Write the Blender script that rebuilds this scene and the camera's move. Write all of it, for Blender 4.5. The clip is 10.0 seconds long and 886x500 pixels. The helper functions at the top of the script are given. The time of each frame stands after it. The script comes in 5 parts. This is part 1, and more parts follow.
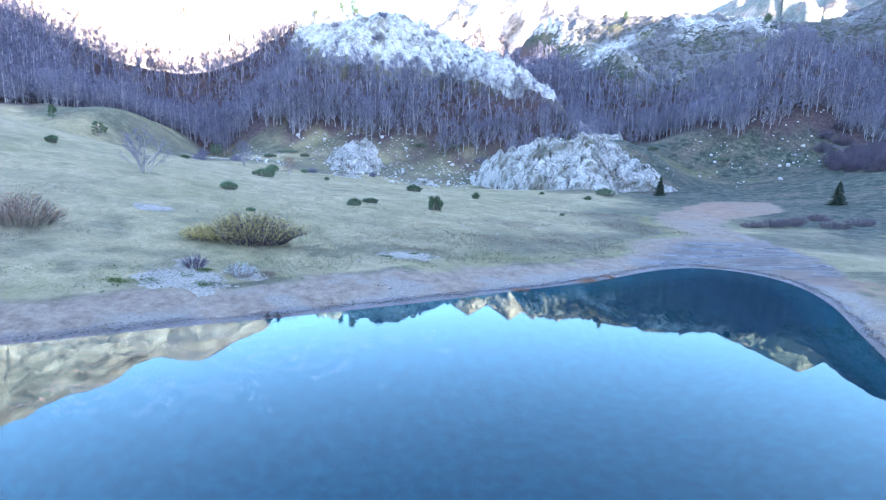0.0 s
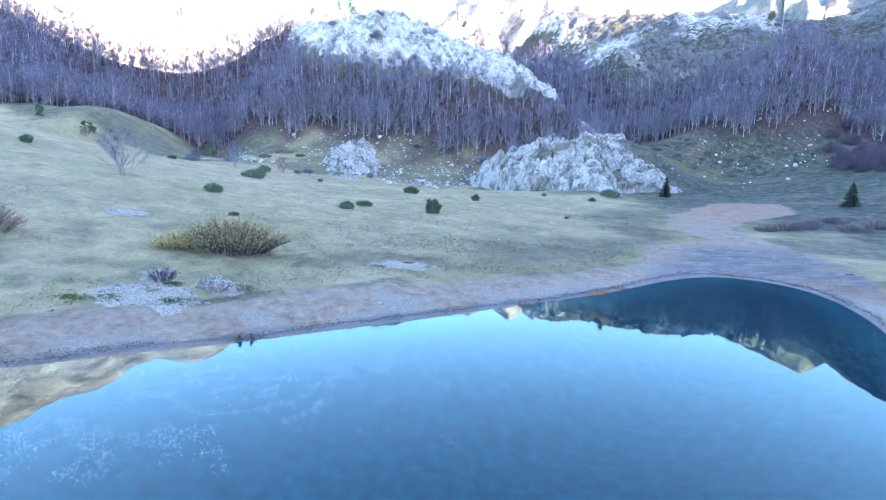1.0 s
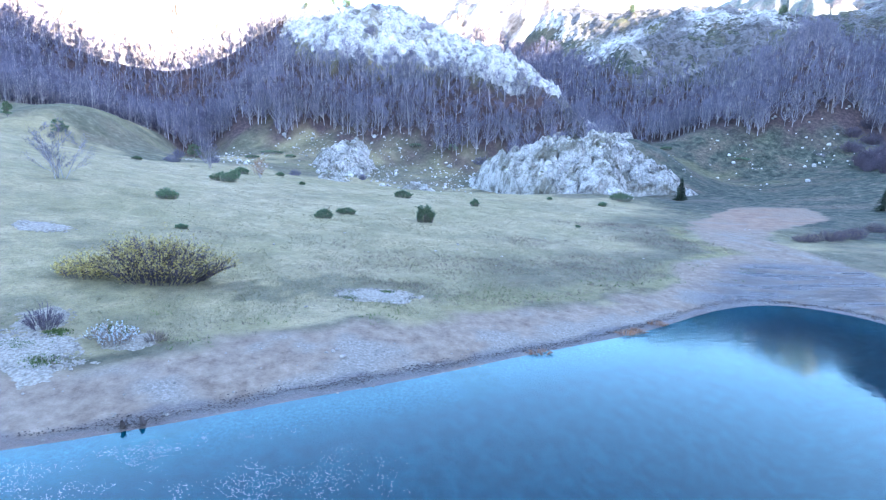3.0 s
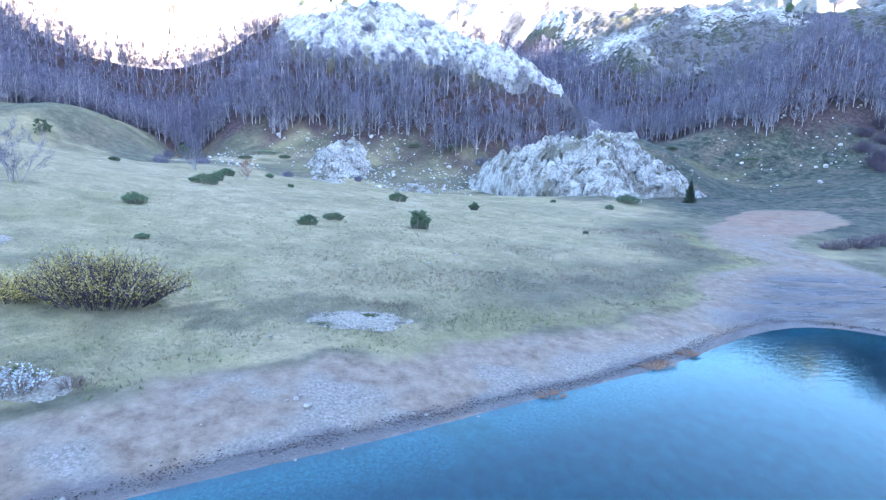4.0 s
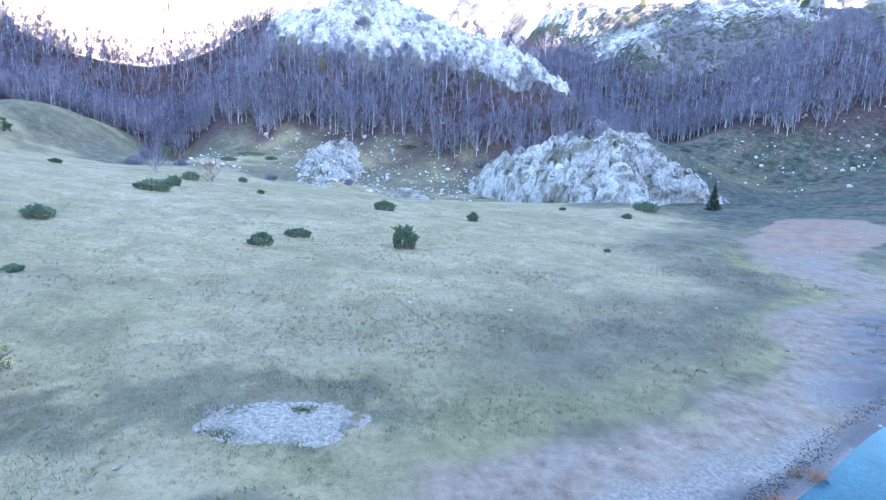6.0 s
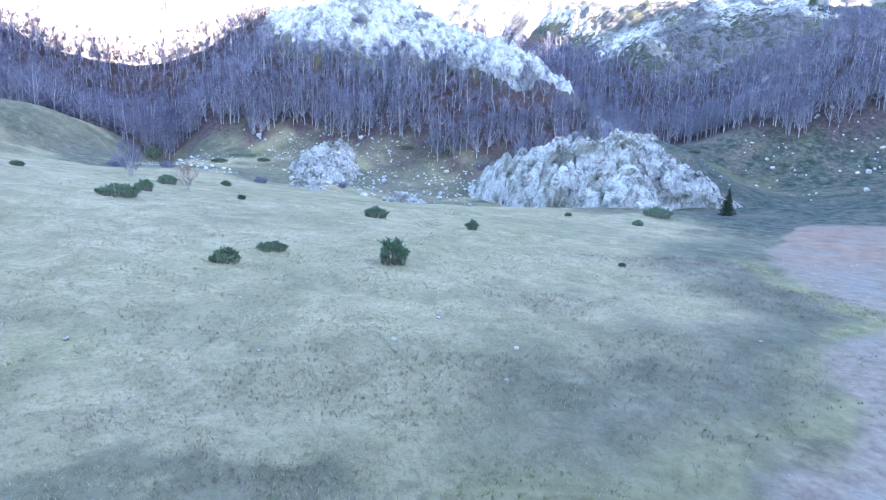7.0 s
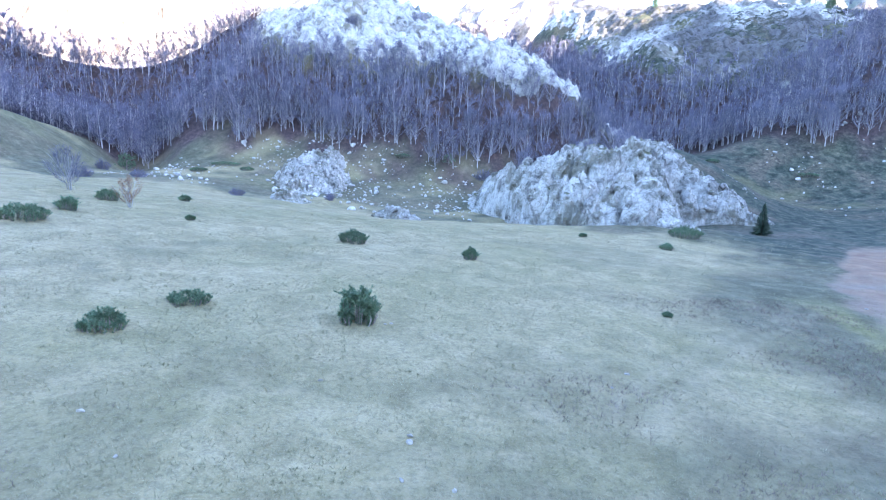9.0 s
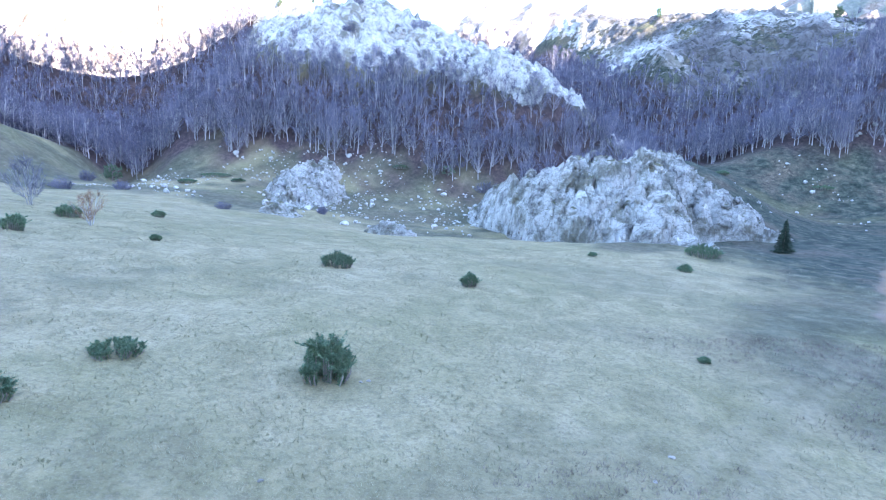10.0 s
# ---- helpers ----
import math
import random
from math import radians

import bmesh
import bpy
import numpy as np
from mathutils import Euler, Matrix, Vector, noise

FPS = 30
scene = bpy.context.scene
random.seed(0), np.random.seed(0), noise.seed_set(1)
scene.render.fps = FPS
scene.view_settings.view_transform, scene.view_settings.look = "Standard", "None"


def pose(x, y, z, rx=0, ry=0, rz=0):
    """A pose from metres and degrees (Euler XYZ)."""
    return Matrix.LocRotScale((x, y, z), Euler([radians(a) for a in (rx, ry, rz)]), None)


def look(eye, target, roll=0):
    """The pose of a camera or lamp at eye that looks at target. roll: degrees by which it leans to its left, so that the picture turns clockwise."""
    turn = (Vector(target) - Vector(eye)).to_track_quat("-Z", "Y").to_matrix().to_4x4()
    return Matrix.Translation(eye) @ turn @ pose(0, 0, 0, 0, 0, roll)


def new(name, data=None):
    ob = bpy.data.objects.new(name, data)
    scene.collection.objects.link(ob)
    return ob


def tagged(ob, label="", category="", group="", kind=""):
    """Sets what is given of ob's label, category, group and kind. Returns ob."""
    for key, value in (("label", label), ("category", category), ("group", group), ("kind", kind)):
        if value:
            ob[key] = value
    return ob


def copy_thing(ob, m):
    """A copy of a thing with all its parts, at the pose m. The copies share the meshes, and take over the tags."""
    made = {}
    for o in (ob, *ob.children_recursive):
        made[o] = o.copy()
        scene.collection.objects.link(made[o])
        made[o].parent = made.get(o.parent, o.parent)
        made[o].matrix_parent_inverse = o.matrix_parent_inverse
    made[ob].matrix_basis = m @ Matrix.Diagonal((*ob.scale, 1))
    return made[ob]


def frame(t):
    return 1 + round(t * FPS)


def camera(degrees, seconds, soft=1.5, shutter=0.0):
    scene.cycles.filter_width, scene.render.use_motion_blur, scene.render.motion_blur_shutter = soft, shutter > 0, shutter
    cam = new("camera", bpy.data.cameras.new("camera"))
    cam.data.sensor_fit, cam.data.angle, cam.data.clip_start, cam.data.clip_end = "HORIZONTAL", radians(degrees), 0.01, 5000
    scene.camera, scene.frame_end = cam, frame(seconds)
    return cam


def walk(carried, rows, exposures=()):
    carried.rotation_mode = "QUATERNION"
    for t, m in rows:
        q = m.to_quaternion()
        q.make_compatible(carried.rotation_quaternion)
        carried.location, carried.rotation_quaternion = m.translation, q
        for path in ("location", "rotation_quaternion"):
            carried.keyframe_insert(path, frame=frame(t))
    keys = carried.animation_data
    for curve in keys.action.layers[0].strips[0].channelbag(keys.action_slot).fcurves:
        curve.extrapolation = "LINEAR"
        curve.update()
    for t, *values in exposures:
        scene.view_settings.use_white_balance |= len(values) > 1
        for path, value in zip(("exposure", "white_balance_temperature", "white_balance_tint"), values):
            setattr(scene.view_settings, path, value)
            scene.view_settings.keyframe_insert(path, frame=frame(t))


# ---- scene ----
cam = camera(78.1, 10.0, 1.2)
METRES, EYE, TILT, LEAN, TURN = 55.0, 10.65, -10.1, -2.0, 0.0
ROWS = [
    (0.0, 0.0, 0.0, 0.0, -0.0, 0.0, -0.0),
    (0.5, 0.0018, 0.0362, 0.0065, -0.02, 0.01, 0.03),
    (1.0, 0.0038, 0.0758, 0.0131, -0.03, 0.02, 0.06),
    (1.5, 0.0066, 0.1175, 0.0202, -0.03, 0.04, 0.08),
    (2.0, 0.01, 0.1612, 0.0274, -0.04, 0.05, 0.09),
    (2.5, 0.0137, 0.2069, 0.0351, -0.03, 0.06, 0.11),
    (4.0, 0.0261, 0.3498, 0.0594, 0.06, 0.14, 0.16),
    (4.5, 0.0299, 0.4003, 0.0679, 0.07, 0.18, 0.13),
    (5.0, 0.0342, 0.4514, 0.0767, 0.11, 0.24, 0.11),
    (5.5, 0.0384, 0.5029, 0.086, 0.14, 0.27, 0.08),
    (7.0, 0.0504, 0.6599, 0.1175, 0.2, 0.4, 0.02),
    (7.5, 0.0542, 0.7127, 0.129, 0.22, 0.46, -0.04),
    (8.0, 0.058, 0.7656, 0.1404, 0.25, 0.53, -0.08),
    (8.5, 0.0618, 0.8185, 0.1522, 0.29, 0.76, -0.11),
    (9.0, 0.0658, 0.8718, 0.1644, 0.32, 1.15, -0.17),
    (9.5, 0.0694, 0.9255, 0.1765, 0.35, 1.57, -0.24),
    (10.0, 0.073, 0.9788, 0.1894, 0.4, 2.21, -0.27),
]
walk(cam, [(t, pose(0, 0, EYE, TILT, LEAN, TURN) @ pose(METRES * x, METRES * y, METRES * z, 90 + pitch, roll, yaw)) for t, x, y, z, yaw, pitch, roll in ROWS],
     [(0.0, 3.9, 5850, 19), (4.0, 4.05, 5850, 19), (8.0, 4.02, 5800, 19), (10.0, 3.94, 5720, 19)])

# ---- world, sun ----
SUN_ELEVATION, SUN_AZIMUTH = 18.0, 131.0      # degrees above the horizon; clockwise from +y
SUN_DIR = Vector((math.sin(radians(SUN_AZIMUTH)) * math.cos(radians(SUN_ELEVATION)),
                  math.cos(radians(SUN_AZIMUTH)) * math.cos(radians(SUN_ELEVATION)), math.sin(radians(SUN_ELEVATION))))
world = bpy.data.worlds.new("sky")
scene.world = world
world.use_nodes = True
wn = world.node_tree
wn.nodes.clear()
w_out, w_bg, w_sky = (wn.nodes.new(k) for k in ("ShaderNodeOutputWorld", "ShaderNodeBackground", "ShaderNodeTexSky"))
w_sky.sky_type, w_sky.sun_disc = "NISHITA", False
w_sky.sun_elevation, w_sky.sun_rotation = radians(SUN_ELEVATION), radians(SUN_AZIMUTH)
w_sky.altitude, w_sky.air_density, w_sky.dust_density, w_sky.ozone_density = 1200, 1.0, 1.3, 1.5
w_bg.inputs["Strength"].default_value = 0.13
wn.links.new(w_sky.outputs[0], w_bg.inputs[0])
wn.links.new(w_bg.outputs[0], w_out.inputs[0])

sun = new("sun", bpy.data.lights.new("sun", "SUN"))
sun.data.energy, sun.data.angle, sun.data.color = 3.6, radians(0.5), (1.0, 0.86, 0.68)
sun.matrix_world = look(SUN_DIR * 100, (0, 0, 0))

# ---- noise and land form ----
# LAND BEGIN


def hash3(i, j, k, salt=0):
    """A repeatable random number from 0 to 1 for each lattice cell."""
    n = (i * 374761393 + j * 668265263 + k * 1274126177 + salt * 974711) & 0xFFFFFFFF
    n = ((n ^ (n >> 13)) * 1103515245) & 0xFFFFFFFF
    n = ((n ^ (n >> 15)) * 2246822519) & 0xFFFFFFFF
    return ((n ^ (n >> 14)) & 0xFFFFFF) / float(0xFFFFFF)


def value_noise(x, y, z=0.0, salt=0):
    """Smooth noise, -1 to 1."""
    x, y = np.asarray(x, float), np.asarray(y, float)
    z = np.zeros_like(x) + z
    i, j, k = (np.floor(v).astype(np.int64) for v in (x, y, z))
    u, v, w = x - i, y - j, z - k
    u, v, w = (q * q * (3 - 2 * q) for q in (u, v, w))
    total = 0
    for a in (0, 1):
        for b in (0, 1):
            for c in (0, 1):
                total = total + hash3(i + a, j + b, k + c, salt) * (u if a else 1 - u) * (v if b else 1 - v) * (w if c else 1 - w)
    return total * 2 - 1


def fractal(x, y, z=0.0, octaves=4, salt=0):
    total, gain, scale = 0, 1.0, 1.0
    for o in range(octaves):
        x, y = 0.79 * x - 0.613 * y, 0.613 * x + 0.79 * y
        total = total + gain * value_noise(x * scale + 17.3 * o, y * scale - 9.1 * o, z * scale, salt + o)
        gain, scale = gain * 0.5, scale * 2.03
    return total


def ridged(x, y, z=0.0, octaves=4, salt=0):
    total, gain, scale = 0, 1.0, 1.0
    for o in range(octaves):
        x, y = 0.79 * x - 0.613 * y, 0.613 * x + 0.79 * y
        total = total + gain * (1 - 2 * np.abs(value_noise(x * scale + 5.7 * o, y * scale + 3.3 * o, z * scale, salt + o)))
        gain, scale = gain * 0.5, scale * 2.03
    return total


def blocks(x, y, z=0.0, salt=0):
    """Cells of broken rock: distance to the nearest joint, and a random number for the block."""
    x, y = np.asarray(x, float), np.asarray(y, float)
    z = np.zeros_like(x) + z
    i, j, k = (np.floor(v).astype(np.int64) for v in (x, y, z))
    f1, f2, rnd = np.full(x.shape, 9.0), np.full(x.shape, 9.0), np.zeros(x.shape)
    for a in (-1, 0, 1):
        for b in (-1, 0, 1):
            for c in (-1, 0, 1):
                p, q, r = i + a, j + b, k + c
                d = np.sqrt((p + hash3(p, q, r, salt) - x) ** 2 + (q + hash3(p, q, r, salt + 1) - y) ** 2 + (r + hash3(p, q, r, salt + 2) - z) ** 2)
                near = d < f1
                f2 = np.where(near, f1, np.minimum(f2, d))
                f1 = np.where(near, d, f1)
                rnd = np.where(near, hash3(p, q, r, salt + 3), rnd)
    return f2 - f1, rnd


def ramp(v, lo, hi):
    t = np.clip((v - lo) / (hi - lo), 0, 1)
    return t * t * (3 - 2 * t)


# the lake's shore, corner by corner, rounded off
SHORE = np.array([(-22.6, 27), (-15.6, 30.8), (-10.4, 33), (-5, 36), (0, 38.6), (6, 42.3), (12.6, 46), (15.2, 47.8), (21.5, 52.8),
                  (26.5, 54.8), (30.5, 53), (32.4, 48.9), (31.2, 42), (27.5, 34), (24.5, 27), (24, 12), (30, -14), (18, -42),
                  (-14, -50), (-46, -34), (-58, -4), (-44, 17)], float)
for _ in range(2):
    after = np.roll(SHORE, -1, 0)
    SHORE = np.stack([0.75 * SHORE + 0.25 * after, 0.25 * SHORE + 0.75 * after], 1).reshape(-1, 2)


def shore_distance(x, y):
    """Metres from the shore: positive on land, negative over water."""
    x, y = np.asarray(x, float), np.asarray(y, float)
    best, inside = np.full(x.shape, 1e9), np.zeros(x.shape, bool)
    for (ax, ay), (bx, by) in zip(SHORE, np.roll(SHORE, -1, 0)):
        dx, dy = bx - ax, by - ay
        t = np.clip(((x - ax) * dx + (y - ay) * dy) / (dx * dx + dy * dy), 0, 1)
        best = np.minimum(best, (x - ax - t * dx) ** 2 + (y - ay - t * dy) ** 2)
        if ay != by:
            inside ^= ((ay > y) != (by > y)) & (x < ax + (y - ay) / dy * dx)
    return np.where(inside, -1, 1) * np.sqrt(best)


# height, centre x, centre y, half widths, turn in degrees
HILLS = {
    "rock_dome": (69.4, -35.6, 290.8, 49.8, 41.8, 2.6),
    "dome_shoulder": (45.7, 38.1, 249.7, 62.9, 23.6, 10.6),
    "dome_foot": (33.8, 16.8, 213.2, 37.4, 14.3, 5.2),
    "wooded_ridge": (24.9, -98.7, 264.8, 70.4, 14.3, 23.4),
    "west_wood": (35.2, -171.0, 216.8, 41.4, 63.2, -4.4),
    "grass_knoll": (11.5, -101.6, 171.8, 14.3, 29.6, -5.9),
    "knoll_west": (6.0, -122.9, 165.7, 12.0, 33.2, -11.3),
    "back_hill": (74.7, 111.9, 315.9, 82.6, 63.8, -24.1),
    "back_cliff": (26.9, 139.5, 228.7, 33.5, 35.4, 0.7),
    "east_slope": (63.6, 219.7, 201.5, 32.0, 118.0, -17.5),
    "saddle_peak": (56.0, 65.3, 374.5, 29.1, 44.0, 41.8),
    "knob_back": (13.5, 56.8, 180.2, 17.1, 19.6, 9.0),
    "wood_edge": (29.2, -41.4, 236.1, 45.5, 20.7, 22.3),
    "bowl": (12.2, 99.3, 206.6, 43.3, 16.4, 11.8),
    "east_hill": (64.4, 228.3, 295.1, 77.9, 72.8, -4.7),
    "east_bank": (10.6, 133.3, 131.8, 33.8, 66.5, 1.0),
    "west_meadow": (13.7, -104.4, 84.3, 51.8, 35.5, -17.6),
    "behind_wood": (48.6, -104.4, 362.6, 127.6, 64.3, 7.3),
    "far_west": (35.1, -238.2, 159.9, 66.8, 90.8, 1.1),
    "hollow": (-3.2, -10.0, 156.0, 48.0, 25.0, 4.0),
    "knoll_gully": (-8.7, -81.9, 205.1, 9.2, 17.7, 16.9),
    "knob_apron": (1.6, 38.0, 133.0, 18.0, 13.0, 0.0),
}


CREST_X = (-82, -74, -68, -60, -35, -18, 2, 26, 39.5, 48, 56, 64)
CREST_Y = (272, 276, 277, 276, 271, 258, 246, 239, 231, 223, 214, 206)
CREST_Z = (58, 68, 73, 74, 73, 67, 59.5, 48, 37.5, 29, 21, 17)


def height_plain(x, y):
    d = shore_distance(x, y)
    slope = np.clip(1 - x / 60, 0.3, 1.7)
    land = 0.5 * (1 - np.exp(-d / 5)) + 0.065 * np.minimum(60.8 * (1 - np.exp(-np.maximum(d, 0) / 49.6)), 62) * slope
    z = np.where(d > 0, land, -np.minimum(3.2, 0.13 * -d + 0.012 * d * d))
    for h, cx, cy, a, b, turn in HILLS.values():
        c, s = math.cos(radians(turn)), math.sin(radians(turn))
        u, v = (x - cx) * c + (y - cy) * s, -(x - cx) * s + (y - cy) * c
        z = z + h * np.exp(-((u / a) ** 2 + (v / b) ** 2)) * ramp(d, 0, 6)
    # the dome's crest line: its height and how far back it runs; behind it the ground falls into a gully
    back = y - np.interp(x, CREST_X, CREST_Y)
    east = ramp(x, 0, 16)
    cap = np.interp(x, CREST_X, CREST_Z) - 0.4 * (np.maximum(0, back) * (1 - east) + np.clip(back, 0, 12) * east) + 0.72 * east * np.maximum(0, back - 12)
    cap = cap - 4.5 * np.exp(-((x + 27) / 3.2) ** 2) * ramp(y, 222, 236)
    held = ramp(x, -86, -76) * ramp(78 - x, 0, 12) * ramp(345 - y, 0, 18)
    return z - held * 1.5 * np.logaddexp(0, (z - cap) / 1.5)


def rock_share(x, y, z):
    """Where bare limestone comes through, 0 to 1."""
    n = 5 * fractal(x / 14, y / 14, 0, 3, 40)
    crest = np.interp(x, CREST_X, CREST_Y)
    dome = ramp(z + n - (38.0 - 0.19 * x), -3, 3) * ramp(x, -78, -66) * ramp(58 - x + 0.4 * n, 0, 6) * ramp(y, 196, 206) * ramp(crest + np.where(x > -20, 9, 40) - y, 0, 5)
    rib = ramp(3.5 - np.abs(x - 50 + 0.55 * (y - 221)) + 0.3 * n, -1, 2) * ramp(y, 192, 200) * ramp(236 - y, 0, 8)
    foot = np.interp(x, (60, 68, 74, 82, 95, 118, 132, 142), (60, 46, 40, 37, 41, 42, 50, 56))
    back = ramp(z + 1.3 * n - foot, -5, 6) * ramp(x + 0.12 * (y - 250), 66, 82) * (0.66 + 0.34 * fractal(x / 11, y / 11, z / 8, 3, 47))
    peak = 0.75 * ramp(z - 80, 0, 8) * ramp(y, 288, 300) * ramp(x, 14, 34)
    bank = 0.62 * ramp(fractal(x / 7, y / 7, z / 6, 3, 49), 0.05, 0.5) * ramp(x - 0.25 * (y - 200), 112, 122) * ramp(y, 176, 190) * ramp(222 - y, 0, 10)
    return np.clip(np.maximum.reduce([dome, rib, back, peak, bank]), 0, 1)


def height(x, y):
    x, y = np.asarray(x, float), np.asarray(y, float)
    z = height_plain(x, y)
    d = shore_distance(x, y)
    rock = rock_share(x, y, z)
    near = ramp(d, 1.5, 10)
    z = z + near * (0.10 * fractal(x / 6, y / 6, 0, 3, 3) + 0.35 * ramp(y, 105, 160) * fractal(x / 9, y / 9, 0, 3, 7))
    z = z + 0.03 * fractal(x / 1.7, y / 1.7, 0, 2, 5) * ramp(d, 0, 3)
    bare = rock > 0.002
    if bare.any():
        bx, by, bz = x[bare], y[bare], z[bare]
        edge, rnd = blocks(bx / 5.0, by / 5.0, bz / 5.0, 11)
        edge2, rnd2 = blocks(bx / 2.1, by / 2.1, bz / 2.6, 21)
        crag = 2.6 * (rnd - 0.5) + 2.0 * (rnd2 - 0.5) + 1.6 * ridged(bx / 16, by / 16, bz / 16, 3, 31)
        crag = crag - 1.1 * (1 - ramp(edge, 0, 0.25)) - 0.5 * (1 - ramp(edge2, 0, 0.2))
        z[bare] = bz + rock[bare] * crag
    return z


# LAND END


# ---- materials ----
def material(name, roughness=0.9):
    m = bpy.data.materials.new(name)
    m.use_nodes = True
    nt = m.node_tree
    b = nt.nodes["Principled BSDF"]
    b.inputs["Roughness"].default_value = roughness
    b.inputs["Specular IOR Level"].default_value = 0.25
    return m, nt, b


def node(nt, kind, **sockets):
    n = nt.nodes.new(kind)
    for key, value in sockets.items():
        n.inputs[key.replace("_", " ")].default_value = value
    return n


def coords(nt):
    return nt.nodes.new("ShaderNodeNewGeometry").outputs["Position"]


def noise_of(nt, scale, detail=4.0, rough=0.55, distort=0.0, where=None, stretch=None):
    n = node(nt, "ShaderNodeTexNoise", Scale=scale, Detail=detail, Roughness=rough, Distortion=distort)
    src = where or coords(nt)
    if stretch:
        mp = nt.nodes.new("ShaderNodeMapping")
        mp.inputs["Scale"].default_value = stretch
        nt.links.new(src, mp.inputs[0])
        src = mp.outputs[0]
    nt.links.new(src, n.inputs["Vector"])
    return n.outputs[0]


def stops(nt, value, *rows):
    """A colour ramp: rows of place and colour."""
    r = nt.nodes.new("ShaderNodeValToRGB")
    els = r.color_ramp.elements
    while len(els) < len(rows):
        els.new(0.5)
    for e, (at, c) in zip(els, rows):
        e.position, e.color = at, (*c, 1) if len(c) == 3 else (c[0], c[0], c[0], 1)
    nt.links.new(value, r.inputs[0])
    return r.outputs[0]


def blend(nt, share, a, b, how="MIX"):
    n = nt.nodes.new("ShaderNodeMix")
    n.data_type, n.blend_type = "RGBA", how
    for key, v in ((0, share), (6, a), (7, b)):
        if isinstance(v, (int, float)):
            n.inputs[key].default_value = v
        elif isinstance(v, tuple):
            n.inputs[key].default_value = (*v, 1)
        else:
            nt.links.new(v, n.inputs[key])
    return n.outputs[2]


def calc(nt, how, a, b=0.0, c=0.0):
    n = nt.nodes.new("ShaderNodeMath")
    n.operation = how
    for key, v in enumerate((a, b, c)):
        if isinstance(v, (int, float)):
            n.inputs[key].default_value = v
        else:
            nt.links.new(v, n.inputs[key])
    return n.outputs[0]


def bump(nt, b, value, strength=0.5, distance=0.1):
    n = node(nt, "ShaderNodeBump", Strength=strength, Distance=distance)
    nt.links.new(value, n.inputs["Height"])
    nt.links.new(n.outputs[0], b.inputs["Normal"])


def attribute(nt, name):
    n = nt.nodes.new("ShaderNodeAttribute")
    n.attribute_name = name
    return n.outputs["Fac"]


def limestone_colour(nt, pale=1.0):
    big = noise_of(nt, 0.16, 6, 0.7, 0.4)
    fine = noise_of(nt, 0.34, 8, 0.66, 0.6)
    c = stops(nt, fine, *((at, tuple(pale * q for q in tone)) for at, tone in ((0.31, (0.055, 0.053, 0.049)), (0.39, (0.20, 0.192, 0.170)), (0.46, (0.38, 0.366, 0.322)), (0.62, (0.55, 0.532, 0.47)))))
    crack = nt.nodes.new("ShaderNodeTexVoronoi")
    crack.feature = "DISTANCE_TO_EDGE"
    crack.inputs["Scale"].default_value = 0.6
    bent = nt.nodes.new("ShaderNodeVectorMath")
    bent.operation = "ADD"
    warp = node(nt, "ShaderNodeTexNoise", Scale=0.6, Detail=4.0)
    nt.links.new(coords(nt), warp.inputs["Vector"])
    nt.links.new(coords(nt), bent.inputs[0])
    nt.links.new(warp.outputs["Color"], bent.inputs[1])
    nt.links.new(bent.outputs[0], crack.inputs["Vector"])
    c = blend(nt, stops(nt, crack.outputs["Distance"], (0.0, (0.5,)), (0.03, (0.0,))), c, (0.06, 0.058, 0.052))
    c = blend(nt, stops(nt, noise_of(nt, 1.0, 5, 0.7, 0.5), (0.33, (0.85,)), (0.41, (0.0,))), c, (0.075, 0.072, 0.064))
    c = blend(nt, stops(nt, big, (0.49, (0.0,)), (0.60, (0.8,))), c, (0.150, 0.140, 0.098))
    return c, fine


def rock_material(name, grass_share):
    m, nt, b = material(name, 0.92)
    c, fine = limestone_colour(nt, 1.12)
    geo = nt.nodes.new("ShaderNodeNewGeometry")
    up = nt.nodes.new("ShaderNodeSeparateXYZ")
    nt.links.new(geo.outputs["Normal"], up.inputs[0])
    patch = noise_of(nt, 0.16, 4, 0.6)
    turf = calc(nt, "MULTIPLY", stops(nt, patch, (0.60 - grass_share, (0.0,)), (0.67 - grass_share, (1.0,))), stops(nt, up.outputs[2], (0.62, (0.0,)), (0.82, (1.0,))))
    green = stops(nt, noise_of(nt, 1.3, 4), (0.35, (0.10, 0.105, 0.05)), (0.65, (0.21, 0.19, 0.115)))
    nt.links.new(blend(nt, turf, c, green), b.inputs["Base Color"])
    rough = calc(nt, "ADD", noise_of(nt, 1.1, 8, 0.72), calc(nt, "MULTIPLY", noise_of(nt, 5.5, 4, 0.7), 0.35))
    bump(nt, b, rough, 1.0, 0.9)
    return m


